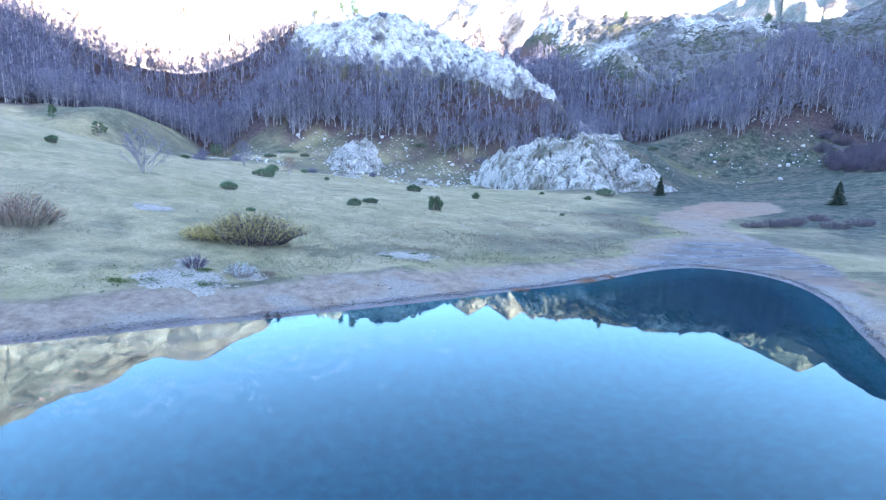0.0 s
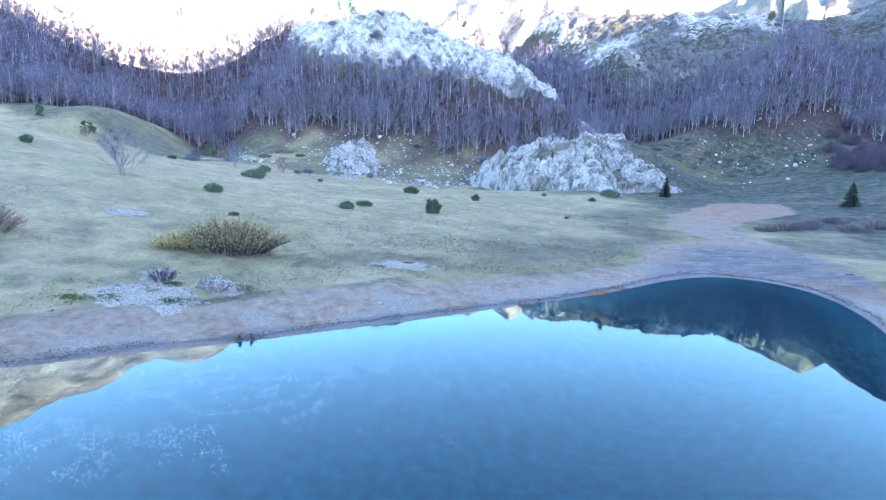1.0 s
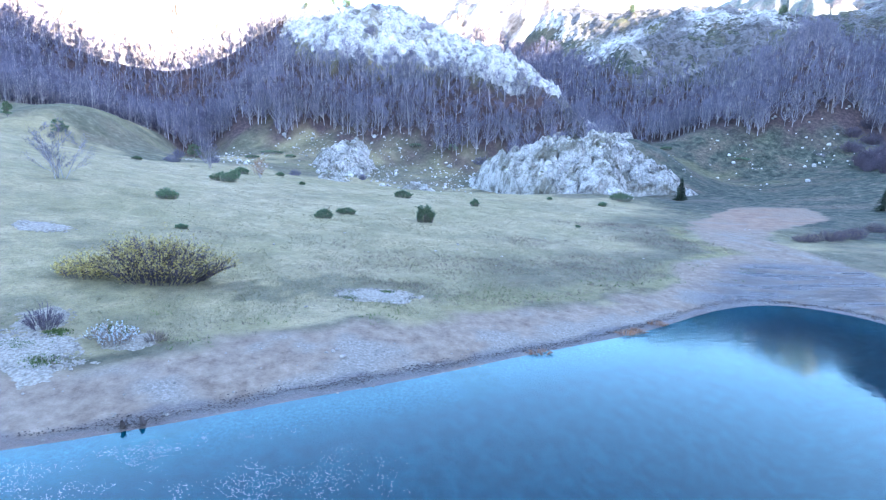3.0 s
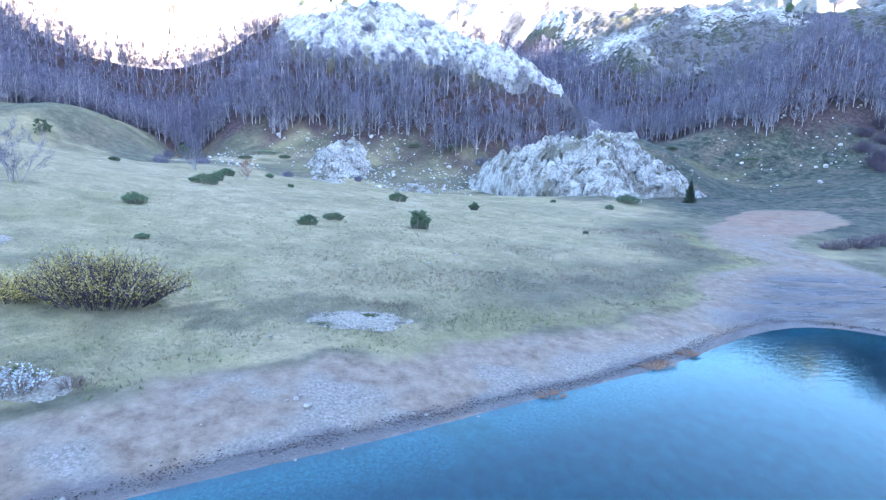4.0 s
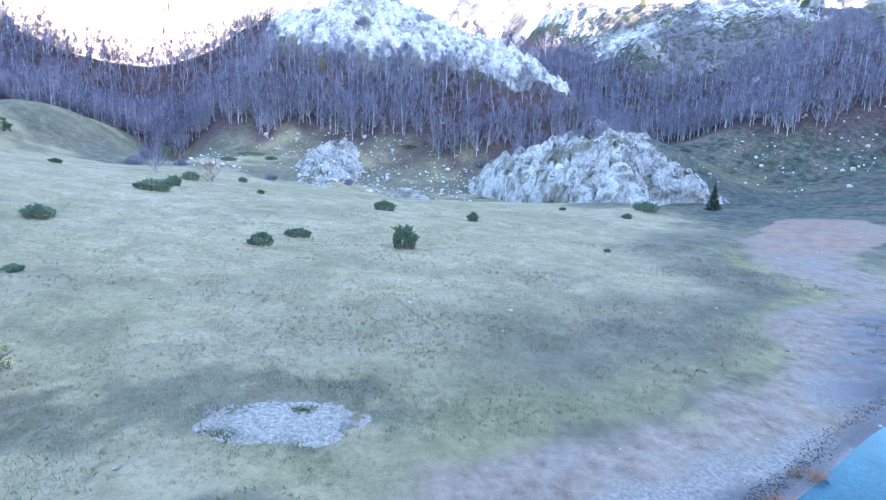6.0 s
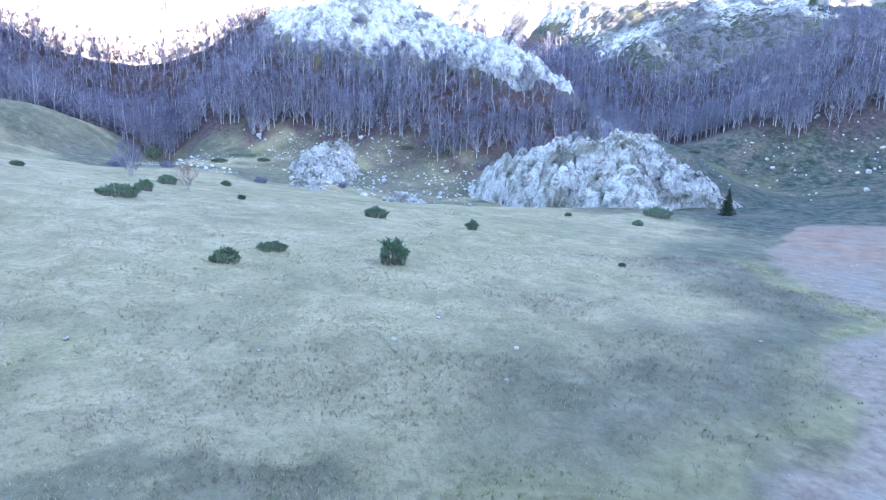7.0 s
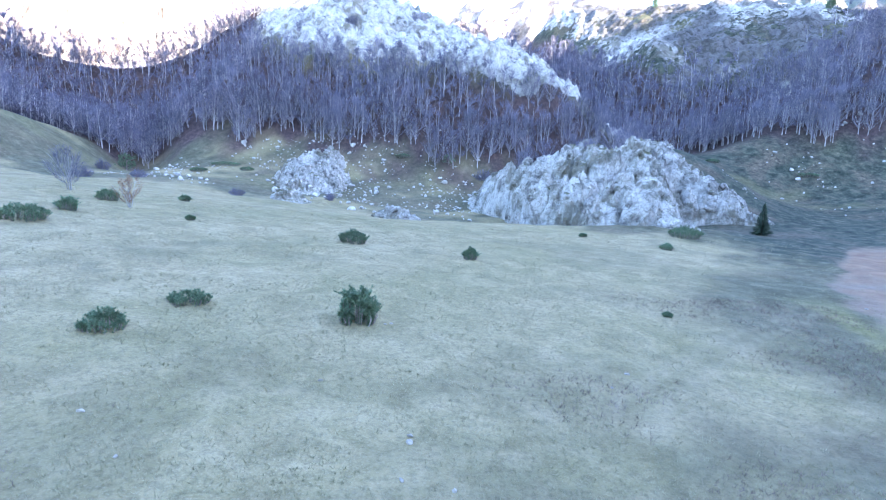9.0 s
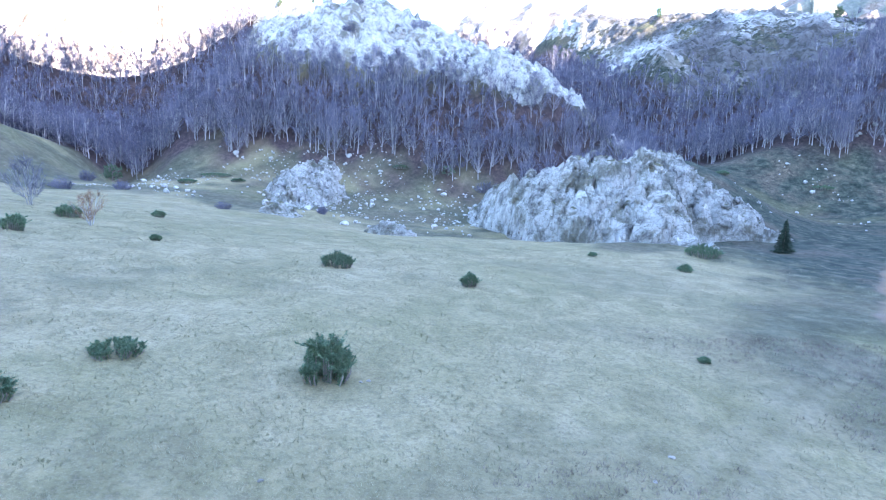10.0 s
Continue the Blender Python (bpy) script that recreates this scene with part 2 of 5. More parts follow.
def ground_material():
    m, nt, b = material("ground", 0.95)
    pos = coords(nt)
    # meadow: straw, olive and grey-green in large drifts, with fine tufts
    drift = noise_of(nt, 0.055, 5, 0.6, 0.5)
    mid = noise_of(nt, 0.42, 6, 0.65, 0.8)
    tuft = noise_of(nt, 3.6, 5, 0.75)
    grain = noise_of(nt, 11.0, 4, 0.75)
    straw = stops(nt, mid, (0.30, (0.180, 0.148, 0.074)), (0.50, (0.265, 0.219, 0.116)), (0.70, (0.350, 0.288, 0.166)))
    olive = stops(nt, mid, (0.30, (0.145, 0.127, 0.056)), (0.52, (0.212, 0.183, 0.085)), (0.72, (0.285, 0.238, 0.125)))
    meadow = blend(nt, stops(nt, drift, (0.40, (0.0,)), (0.62, (1.0,))), straw, olive)
    meadow = blend(nt, stops(nt, tuft, (0.36, (0.5,)), (0.54, (0.0,))), meadow, (0.080, 0.070, 0.040))
    meadow = blend(nt, stops(nt, grain, (0.50, (0.0,)), (0.70, (0.45,))), meadow, (0.38, 0.33, 0.22))
    # heath: dead purple-brown sedge; its mask also carries the eastern slopes' shade
    heath_and_shade = stops(nt, noise_of(nt, 1.1, 8, 0.78, 0.5), (0.36, (0.026, 0.022, 0.016)), (0.48, (0.080, 0.066, 0.045)), (0.56, (0.125, 0.105, 0.070)), (0.70, (0.24, 0.20, 0.135)))
    # dark moor tones, deepened to hold the shade of the eastern slopes
    shaded_moor = stops(nt, noise_of(nt, 0.5, 7, 0.75), (0.36, (0.011, 0.018, 0.012)), (0.48, (0.034, 0.043, 0.028)), (0.56, (0.067, 0.072, 0.048)), (0.70, (0.16, 0.145, 0.096)))
    heath_and_shade = blend(nt, stops(nt, noise_of(nt, 0.085, 6, 0.65, 0.6), (0.36, (0.0,)), (0.52, (1.0,))), heath_and_shade, shaded_moor)
    c = blend(nt, attribute(nt, "heath_and_shade"), meadow, heath_and_shade)
    lush = stops(nt, noise_of(nt, 1.1, 6, 0.7), (0.32, (0.095, 0.088, 0.033)), (0.50, (0.165, 0.150, 0.062)), (0.70, (0.27, 0.235, 0.115)))
    c = blend(nt, attribute(nt, "lush"), c, lush)
    c = blend(nt, attribute(nt, "track"), c, (0.34, 0.285, 0.185))
    # beach: fine pinkish silt and grey gravel
    silt = stops(nt, noise_of(nt, 1.3, 8, 0.75), (0.32, (0.115, 0.084, 0.058)), (0.52, (0.195, 0.150, 0.106)), (0.70, (0.27, 0.220, 0.162)))
    shingle = stops(nt, noise_of(nt, 7.0, 5, 0.8), (0.30, (0.090, 0.078, 0.062)), (0.52, (0.200, 0.178, 0.142)), (0.74, (0.34, 0.312, 0.260)))
    c = blend(nt, attribute(nt, "beach"), c, silt)
    c = blend(nt, attribute(nt, "gravel"), c, shingle)
    rust = stops(nt, noise_of(nt, 0.5, 5, 0.6), (0.35, (0.155, 0.095, 0.062)), (0.65, (0.245, 0.165, 0.105)))
    c = blend(nt, attribute(nt, "rust"), c, rust)
    ooze = stops(nt, noise_of(nt, 0.9, 7, 0.75, 0.4, stretch=(0.6, 1.8, 1.0)), (0.34, (0.035, 0.034, 0.034)), (0.50, (0.080, 0.077, 0.073)), (0.68, (0.17, 0.162, 0.148)))
    c = blend(nt, attribute(nt, "mud"), c, ooze)
    # fallen beech leaves under the wood
    litter = stops(nt, noise_of(nt, 1.0, 6, 0.7), (0.33, (0.026, 0.019, 0.019)), (0.52, (0.066, 0.044, 0.041)), (0.70, (0.125, 0.082, 0.075)))
    c = blend(nt, attribute(nt, "litter"), c, litter)
    # wet rim and lake bed
    c = blend(nt, attribute(nt, "wet"), c, (0.055, 0.050, 0.047))
    weed = stops(nt, noise_of(nt, 1.5, 6, 0.7, 0.3), (0.36, (0.006, 0.040, 0.044)), (0.50, (0.009, 0.053, 0.057)), (0.64, (0.014, 0.069, 0.071)))
    c = blend(nt, attribute(nt, "bed"), c, weed)
    rock, fine = limestone_colour(nt)
    # eastern limestone: multiplied down to about a quarter where its mask is set
    rock = blend(nt, attribute(nt, "dark_rock"), rock, blend(nt, 1.0, rock, (0.27, 0.27, 0.29), "MULTIPLY"))
    share = stops(nt, calc(nt, "ADD", attribute(nt, "rock"), calc(nt, "MULTIPLY", calc(nt, "SUBTRACT", noise_of(nt, 0.45, 5, 0.65), 0.5), 1.5)), (0.42, (0.0,)), (0.54, (1.0,)))
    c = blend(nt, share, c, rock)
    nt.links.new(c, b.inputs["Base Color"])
    relief = calc(nt, "ADD", calc(nt, "MULTIPLY", tuft, 0.6), calc(nt, "MULTIPLY", grain, 0.25))
    relief = calc(nt, "ADD", relief, calc(nt, "MULTIPLY", share, calc(nt, "MULTIPLY", noise_of(nt, 0.8, 8, 0.75), 5.0)))
    bump(nt, b, relief, 0.8, 0.16)
    nt.links.new(calc(nt, "MULTIPLY_ADD", attribute(nt, "wet"), -0.80, 0.95), b.inputs["Roughness"])
    return m


def mountain_material(name, wood):
    """Bare limestone with woods in the gullies; wood: how much is covered."""
    m, nt, b = material(name, 0.95)
    rock = stops(nt, noise_of(nt, 0.028, 10, 0.8, 0.6), (0.36, (0.075, 0.062, 0.048)), (0.46, (0.22, 0.175, 0.135)), (0.55, (0.38, 0.315, 0.255)), (0.68, (0.56, 0.48, 0.40)))
    # bare woods, with distance haze put into the tone: lighter and cooler
    trees = stops(nt, noise_of(nt, 0.16, 6, 0.8), (0.35, (0.11, 0.13, 0.115)), (0.65, (0.24, 0.25, 0.20)))
    share = stops(nt, noise_of(nt, 0.011, 7, 0.62, 0.7), (0.62 - wood, (0.0,)), (0.68 - wood, (1.0,)))
    nt.links.new(blend(nt, share, rock, trees), b.inputs["Base Color"])
    bump(nt, b, noise_of(nt, 0.06, 10, 0.72), 1.0, 9.0)
    return m


def water_material():
    m = bpy.data.materials.new("lake_water")
    m.use_nodes = True
    nt = m.node_tree
    nt.nodes.clear()
    out, mix = nt.nodes.new("ShaderNodeOutputMaterial"), nt.nodes.new("ShaderNodeMixShader")
    deep = node(nt, "ShaderNodeBsdfTransparent", Color=(0.05, 0.66, 0.86, 1))
    shine = node(nt, "ShaderNodeBsdfGlossy", Color=(0.72, 1.0, 0.95, 1), Roughness=0.012)
    fres = node(nt, "ShaderNodeFresnel", IOR=1.333)
    # a breeze ruffles the inlet; the rest lies calm
    pos = nt.nodes.new("ShaderNodeSeparateXYZ")
    nt.links.new(coords(nt), pos.inputs[0])
    inlet = calc(nt, "ADD", calc(nt, "MULTIPLY", pos.outputs[0], 0.35), calc(nt, "MULTIPLY", pos.outputs[1], 0.94))
    inlet = calc(nt, "ADD", inlet, calc(nt, "MULTIPLY", noise_of(nt, 0.25, 3), 10.0))
    breeze = stops(nt, calc(nt, "DIVIDE", calc(nt, "SUBTRACT", inlet, 40.0), 25.0), (0.25, (0.0,)), (0.60, (1.0,)))
    waves = calc(nt, "MULTIPLY", noise_of(nt, 1.6, 3, 0.6, 0.3, stretch=(0.8, 2.0, 1.0)), calc(nt, "MULTIPLY", breeze, 0.6))
    calm = calc(nt, "MULTIPLY", noise_of(nt, 0.5, 3, 0.5), 0.02)
    n = node(nt, "ShaderNodeBump", Strength=0.25, Distance=0.05)
    nt.links.new(calc(nt, "ADD", waves, calm), n.inputs["Height"])
    for s in (shine, fres):
        nt.links.new(n.outputs[0], s.inputs["Normal"])
    nt.links.new(fres.outputs[0], mix.inputs[0])
    nt.links.new(deep.outputs[0], mix.inputs[1])
    nt.links.new(shine.outputs[0], mix.inputs[2])
    nt.links.new(mix.outputs[0], out.inputs[0])
    return m


def plain_material(name, lo, hi, scale=3.0, roughness=0.9, relief=0.0, stretch=None, vary=0.25):
    """Two tones mixed by noise, with a random shift of tone from thing to thing."""
    m, nt, b = material(name, roughness)
    c = stops(nt, noise_of(nt, scale, 5, 0.65, stretch=stretch), (0.33, lo), (0.67, hi))
    info = nt.nodes.new("ShaderNodeObjectInfo")
    geo = nt.nodes.new("ShaderNodeNewGeometry")
    odd = calc(nt, "MULTIPLY_ADD", calc(nt, "ADD", info.outputs["Random"], geo.outputs["Random Per Island"]), vary, 1 - vary)
    hsv = nt.nodes.new("ShaderNodeHueSaturation")
    nt.links.new(c, hsv.inputs["Color"])
    nt.links.new(odd, hsv.inputs["Value"])
    nt.links.new(hsv.outputs[0], b.inputs["Base Color"])
    if relief:
        bump(nt, b, noise_of(nt, scale * 2, 5, 0.7, stretch=stretch), 0.7, relief)
    return m


M_GROUND, M_WATER = ground_material(), water_material()
M_KNOB = rock_material("outcrop_rock", 0.15)
M_BOULDER = plain_material("boulder_rock", (0.25, 0.24, 0.21), (0.52, 0.50, 0.45), 1.6, 0.9, 0.1)
M_BARE_MOUNTAIN, M_WOODED_MOUNTAIN = mountain_material("bare_mountain", -0.02), mountain_material("wooded_mountain", 0.17)
M_BARK = plain_material("beech_bark", (0.22, 0.21, 0.21), (0.48, 0.46, 0.45), 1.6, stretch=(3, 3, 0.5))
M_TWIG = plain_material("beech_twigs", (0.096, 0.093, 0.126), (0.180, 0.172, 0.226), 0.12, vary=0.35)
M_DARK_TWIG = plain_material("bush_twigs", (0.060, 0.050, 0.066), (0.115, 0.096, 0.120), 0.3, vary=0.35)
M_NEEDLE = plain_material("pine_needles", (0.066, 0.120, 0.068), (0.175, 0.245, 0.135), 2.5, 0.6, vary=0.4)
M_DARK_NEEDLE = plain_material("spruce_needles", (0.022, 0.038, 0.028), (0.050, 0.075, 0.046), 2.5, 0.6, vary=0.4)
M_STEM = plain_material("pine_stems", (0.16, 0.13, 0.11), (0.34, 0.30, 0.27), 6.0)
M_WILLOW = plain_material("willow_leaves", (0.28, 0.225, 0.065), (0.46, 0.37, 0.13), 0.6, 0.75, vary=0.4)
M_RUSSET = plain_material("russet_leaves", (0.22, 0.10, 0.05), (0.36, 0.20, 0.11), 0.6, 0.75, vary=0.4)
M_GRASS = plain_material("grass_blades", (0.155, 0.150, 0.075), (0.33, 0.30, 0.19), 0.35, 0.8, vary=0.4)
M_SEDGE = plain_material("sedge_blades", (0.105, 0.080, 0.068), (0.24, 0.19, 0.15), 0.5, 0.8, vary=0.4)
M_HERB = plain_material("green_herbs", (0.045, 0.085, 0.022), (0.11, 0.16, 0.045), 0.8, 0.7, vary=0.4)
M_STONE = plain_material("pebbles", (0.14, 0.127, 0.105), (0.35, 0.325, 0.272), 1.5, 0.85, vary=0.35)
M_SHINGLE = plain_material("shingle", (0.12, 0.106, 0.080), (0.31, 0.282, 0.222), 7.0, 0.9, 0.06)
M_FOAM = plain_material("floating_weed", (0.30, 0.34, 0.34), (0.50, 0.54, 0.53), 2.0, 0.6)
M_DRIFTWOOD = plain_material("driftwood", (0.035, 0.028, 0.025), (0.08, 0.065, 0.058), 4.0)


# ---- mesh helpers ----
def array_mesh(name, verts, faces, smooth=False):
    """A mesh from arrays: places, and rows of as many corners each."""
    me = bpy.data.meshes.new(name)
    corners = faces.shape[1]
    me.vertices.add(len(verts))
    me.vertices.foreach_set("co", np.ascontiguousarray(verts, dtype=np.float32).ravel())
    me.loops.add(faces.size)
    me.loops.foreach_set("vertex_index", np.ascontiguousarray(faces, dtype=np.int32).ravel())
    me.polygons.add(len(faces))
    me.polygons.foreach_set("loop_start", np.arange(0, faces.size, corners, dtype=np.int32))
    me.update(calc_edges=True)
    if smooth:
        me.shade_smooth()
    else:
        me.shade_flat()
    return me


class Shape:
    """Collects triangles and quads for one mesh."""

    def __init__(self):
        self.v, self.f, self.count = [], [], 0

    def add(self, verts, faces):
        verts = np.asarray(verts, float).reshape(-1, 3)
        self.v.append(verts)
        self.f.append(np.asarray(faces, int).reshape(len(faces), -1) + self.count)
        self.count += len(verts)

    def tube(self, points, radii, sides=6):
        points = [Vector([float(q) for q in p]) for p in points]
        rings = []
        for n, (p, r) in enumerate(zip(points, radii)):
            way = (points[min(n + 1, len(points) - 1)] - points[max(n - 1, 0)]).normalized()
            a = way.orthogonal().normalized()
            b = way.cross(a)
            rings.append([p + float(r) * (math.cos(t) * a + math.sin(t) * b) for t in (q * 2 * math.pi / sides for q in range(sides))])
        faces = []
        for n in range(len(rings) - 1):
            for s in range(sides):
                q = (s + 1) % sides
                faces.append((n * sides + s, n * sides + q, (n + 1) * sides + q, (n + 1) * sides + s))
        self.add([v for ring in rings for v in ring], faces)

    def blades(self, base, tip, width, side):
        """Many thin triangles at once: arrays of feet, tips, half widths and side directions."""
        base, tip, side = (np.asarray(v, float) for v in (base, tip, side))
        n = len(base)
        off = side * np.asarray(width, float).reshape(-1, 1)
        v = np.stack([base - off, base + off, tip], 1).reshape(-1, 3)
        self.v.append(v)
        self.f.append((np.arange(n * 3) + self.count).reshape(-1, 3))
        self.count += 3 * n

    def mesh(self, name, mat, smooth=False):
        if len({f.shape[1] for f in self.f}) == 1:
            me = array_mesh(name, np.concatenate(self.v), np.concatenate(self.f))
        else:
            me = bpy.data.meshes.new(name)
            me.from_pydata(np.concatenate(self.v), [], [row for f in self.f for row in f.tolist()])
        me.materials.append(mat)
        if smooth:
            me.shade_smooth()
        me.update()
        return me


def part(name, shape, mat, parent, label="", smooth=False):
    ob = new(name, shape.mesh(name, mat, smooth) if isinstance(shape, Shape) else shape)
    ob.parent = parent
    if label:
        ob["label"] = label
    return ob


def grid_mesh(name, X, Y, Z, mat, masks=None, smooth=True):
    """A sheet from arrays of one shape, with float masks for its material."""
    rows, cols = X.shape
    idx = np.arange(rows * cols).reshape(rows, cols)
    quads = np.stack([idx[:-1, :-1], idx[:-1, 1:], idx[1:, 1:], idx[1:, :-1]], -1).reshape(-1, 4)
    me = array_mesh(name, np.stack([X, Y, Z], -1).reshape(-1, 3), quads, smooth)
    for key, value in (masks or {}).items():
        at = me.attributes.new(key, "FLOAT", "POINT")
        at.data.foreach_set("value", np.ascontiguousarray(value, dtype=np.float32).ravel())
    me.materials.append(mat)
    return new(name, me)


def unit_vectors(rng, n):
    v = rng.normal(size=(n, 3))
    return v / np.linalg.norm(v, axis=1, keepdims=True)


OUTCROPS = []       # the surfaces of the rocks that stand on the ground


def place(x, y, sink=0.0):
    """The height of the ground, or of the rock that stands there."""
    z = float(height(np.array([x]), np.array([y]))[0])
    for X, Y, Z in OUTCROPS:
        if X.min() < x < X.max() and Y.min() < y < Y.max():
            away = (X - x) ** 2 + (Y - y) ** 2
            k = away.argmin()
            if away.flat[k] < 0.6:
                z = max(z, float(Z.flat[k]))
    return z - sink


# ---- the land ----
def axis(lo, hi, step, far, fine, growth=1.16):
    """Grid lines: even from lo to hi, twice as close inside fine, and wider and wider out to far."""
    inner = list(np.arange(lo, hi + step / 2, step))
    inner = sorted(inner + [v + step / 2 for v in inner if any(lo2 <= v <= hi2 for lo2, hi2 in fine)])
    up, down, s = [], [], step
    while inner[-1] + sum(up) < far:
        s *= growth
        up.append(s)
    s = step
    while inner[0] - sum(down) > -far:
        s *= growth
        down.append(s)
    return np.concatenate([inner[0] - np.cumsum(down)[::-1], inner, inner[-1] + np.cumsum(up)])


def disc(x, y, cx, cy, a, b, turn=0.0, wobble=0.35, salt=60):
    """A patch with an uneven rim, 1 inside and 0 outside."""
    c, s = math.cos(radians(turn)), math.sin(radians(turn))
    u, v = (x - cx) * c + (y - cy) * s, -(x - cx) * s + (y - cy) * c
    r = np.sqrt((u / a) ** 2 + (v / b) ** 2) + wobble * fractal(x / 1.4, y / 1.4, 0, 3, salt)
    return ramp(1.1 - r, 0, 0.2)


WOOD_EDGE_X = (-260, -190, -150, -125, -111, -102, -92, -84, -74, -62, -53, -42, -31, -15, 0, 16, 30, 45, 58, 69, 88, 106, 122, 140, 175)
WOOD_EDGE_Y = (120, 150, 160, 170, 179, 190, 200, 205, 209, 208, 206, 207, 204, 198, 195, 194, 196, 203, 212, 226, 211, 197, 200, 192, 175)


def wood_share(x, y, z):
    """How far inside the beech wood a place lies, in metres; negative outside."""
    inside = y - np.interp(x, WOOD_EDGE_X, WOOD_EDGE_Y)
    limit = np.interp(x, (-76, -66, -5, 20, 35, 50, 59, 62, 68, 74, 82, 95, 118, 132, 142, 160), (90, 44, 34, 31, 30, 23, 20, 66, 50, 41, 38, 43, 43, 52, 57, 64))
    behind = (x > 8) & (x < 90) & (y > np.interp(x, CREST_X, CREST_Y) + 11)
    limit = np.where(behind, np.interp(x, (10, 45, 56, 66, 74, 90), (82, 80, 74, 54, 42, 39)), limit)
    return np.minimum(inside, (limit - z) * 1.2)


def build_ground():
    xs, ys = axis(-165, 190, 1.0, 2600, ((-78, 56),)), axis(22, 335, 1.0, 2600, ((26, 64), (204, 276)))
    X, Y = np.meshgrid(xs, ys)
    Z = height(X, Y)
    d, plain = shore_distance(X, Y), height_plain(X, Y)
    wob = fractal(X / 3.0, Y / 3.0, 0, 3, 70)
    wide = np.interp(X, (-25, -8, 6, 14, 22, 28), (4.3, 5.9, 5.4, 4.6, 4.8, 3.6))
    # dry stream bed from the marsh to the inlet, between its two banks
    left = np.interp(Y, (46, 55, 60, 65, 68, 71.4, 73.5, 76, 82, 92, 107, 116, 125), (15, 16.6, 20.5, 24.5, 28, 33.9, 33.6, 32.8, 32.9, 35.3, 46.7, 54, 61))
    right = np.interp(Y, (46, 50, 54, 61, 70, 76, 83, 92, 107, 116, 122), (37, 38.5, 40.3, 42, 42.2, 42.1, 42.5, 49.7, 66.7, 72, 74))
    stream = ramp(np.minimum(X - left, right - X) + 0.7 * wob + 0.7 * fractal(X / 9, Y / 6, 0, 3, 90), -0.4, 0.8) * ramp(Y, 44, 52) * ramp(128 - Y, 0, 6)
    beach = np.maximum(ramp(wide - d + 0.9 * wob, -0.6, 0.8), stream)
    rim = beach * ramp(fractal(X / 2.2, Y / 2.2, 0, 3, 75) + np.interp(d, (0, 0.9, 1.4, 2.4, 3.4, 9), (0.5, 0.4, 0.35, 0.3, -0.35, -0.8)) + 0.45 * ramp(X, 16, 24), 0.0, 0.7)
    rust = np.maximum(stream * ramp(Y, 84, 98) * (0.35 + 0.65 * ramp(fractal(X / 8, Y / 4, 0, 3, 93), -0.3, 0.5)), disc(X, Y, 35.0, 49, 2.4, 5.0, 25, 0.4, 64) * 0.8)
    heath_and_shade = np.clip(ramp(fractal(X / 9, Y / 5, 0, 4, 77) + np.interp(d, (5, 8, 14, 24, 36), (0.2, 0.25, 0.15, -0.1, -0.6)) + 0.5 * ramp(X, 2, 18), -0.1, 1.0), 0, 0.20)
    heath_and_shade = np.maximum(heath_and_shade, 0.8 * ramp(0.9 - np.abs(d - wide) + 1.2 * fractal(X / 3, Y / 3, 0, 3, 73), 0, 0.9))
    heath_and_shade = np.maximum(heath_and_shade, 0.75 * ramp(fractal(X / 12, Y / 8, 0, 3, 79) - 0.9 + 1.55 * np.maximum(ramp(Y - 0.3 * np.clip(30 - X, 0, 60), 122, 150), ramp(X + 0.25 * Y, 46, 62)) + 0.35 * ramp(Y, 158, 172), 0.1, 1.0))
    # eastern slopes: shade from the hills around, painted as full dark heath
    heath_and_shade = np.maximum(heath_and_shade, 1.0 * ramp(X + 0.3 * Y + 8 * wob, 66, 88))
    heath_and_shade = np.maximum(heath_and_shade, 0.5 * ramp(fractal(X / 5, Y / 4, 0, 3, 99), 0.15, 0.6) * ramp(-74 - X, 0, 8) * ramp(Y, 136, 148))
    # rank grass behind the western beach
    heath_and_shade = np.maximum(heath_and_shade, 0.5 * ramp(fractal(X / 2.6, Y / 2.2, 0, 4, 89) + np.interp(d, (5, 9, 20, 30), (0.1, 0.35, 0.15, -0.6)), 0.0, 0.9) * ramp(-8 - X, 0, 8))
    # dark sedge bank along the stream bed
    bank = left - X
    inland = np.where(Y > 52, np.minimum(d - wide, bank), d - wide)
    heath_and_shade = np.maximum(heath_and_shade, 0.72 * ramp(1.35 - np.abs(inland - 5.5) / 10.0 + 0.28 * fractal(X / 3, Y / 3, 0, 5, 96), 0.25, 1.3) * ramp(X, -2, 9) * ramp(126 - Y, 0, 25))
    heath_and_shade = np.maximum(heath_and_shade, 0.62 * disc(X, Y, -4.0, 49.3, 7.5, 2.6, 14, 0.6, 97))
    heath_and_shade = np.maximum(heath_and_shade, 0.9 * ramp(1.0 - np.abs(bank + 0.1) + 1.3 * fractal(X / 3, Y / 3, 0, 3, 98), 0.1, 1.0) * ramp(Y, 53, 56) * ramp(74 - Y, 0, 4))
    lush = ramp(1.5 - np.abs(d - wide - 1.4) + 1.8 * fractal(X / 4, Y / 4, 0, 3, 81), -0.3, 2.6) * 0.5
    lush = np.maximum(lush, 0.9 * ramp(1.6 - np.abs(bank - 1.6) + 1.8 * fractal(X / 4, Y / 4, 0, 3, 95), 0, 2.0) * ramp(Y, 54, 62) * ramp(96 - Y, 0, 10))
    lush = np.maximum(lush, 0.35 * ramp(fractal(X / 16, Y / 12, 0, 3, 83), 0.1, 0.7) * ramp(Y, 158, 178))
    # faint wheel tracks across the meadow
    track_x = np.interp(Y, (66, 71, 75.5, 80, 85, 88, 92), (8.5, 11.5, 15.8, 20.3, 26.3, 29.3, 33.3))
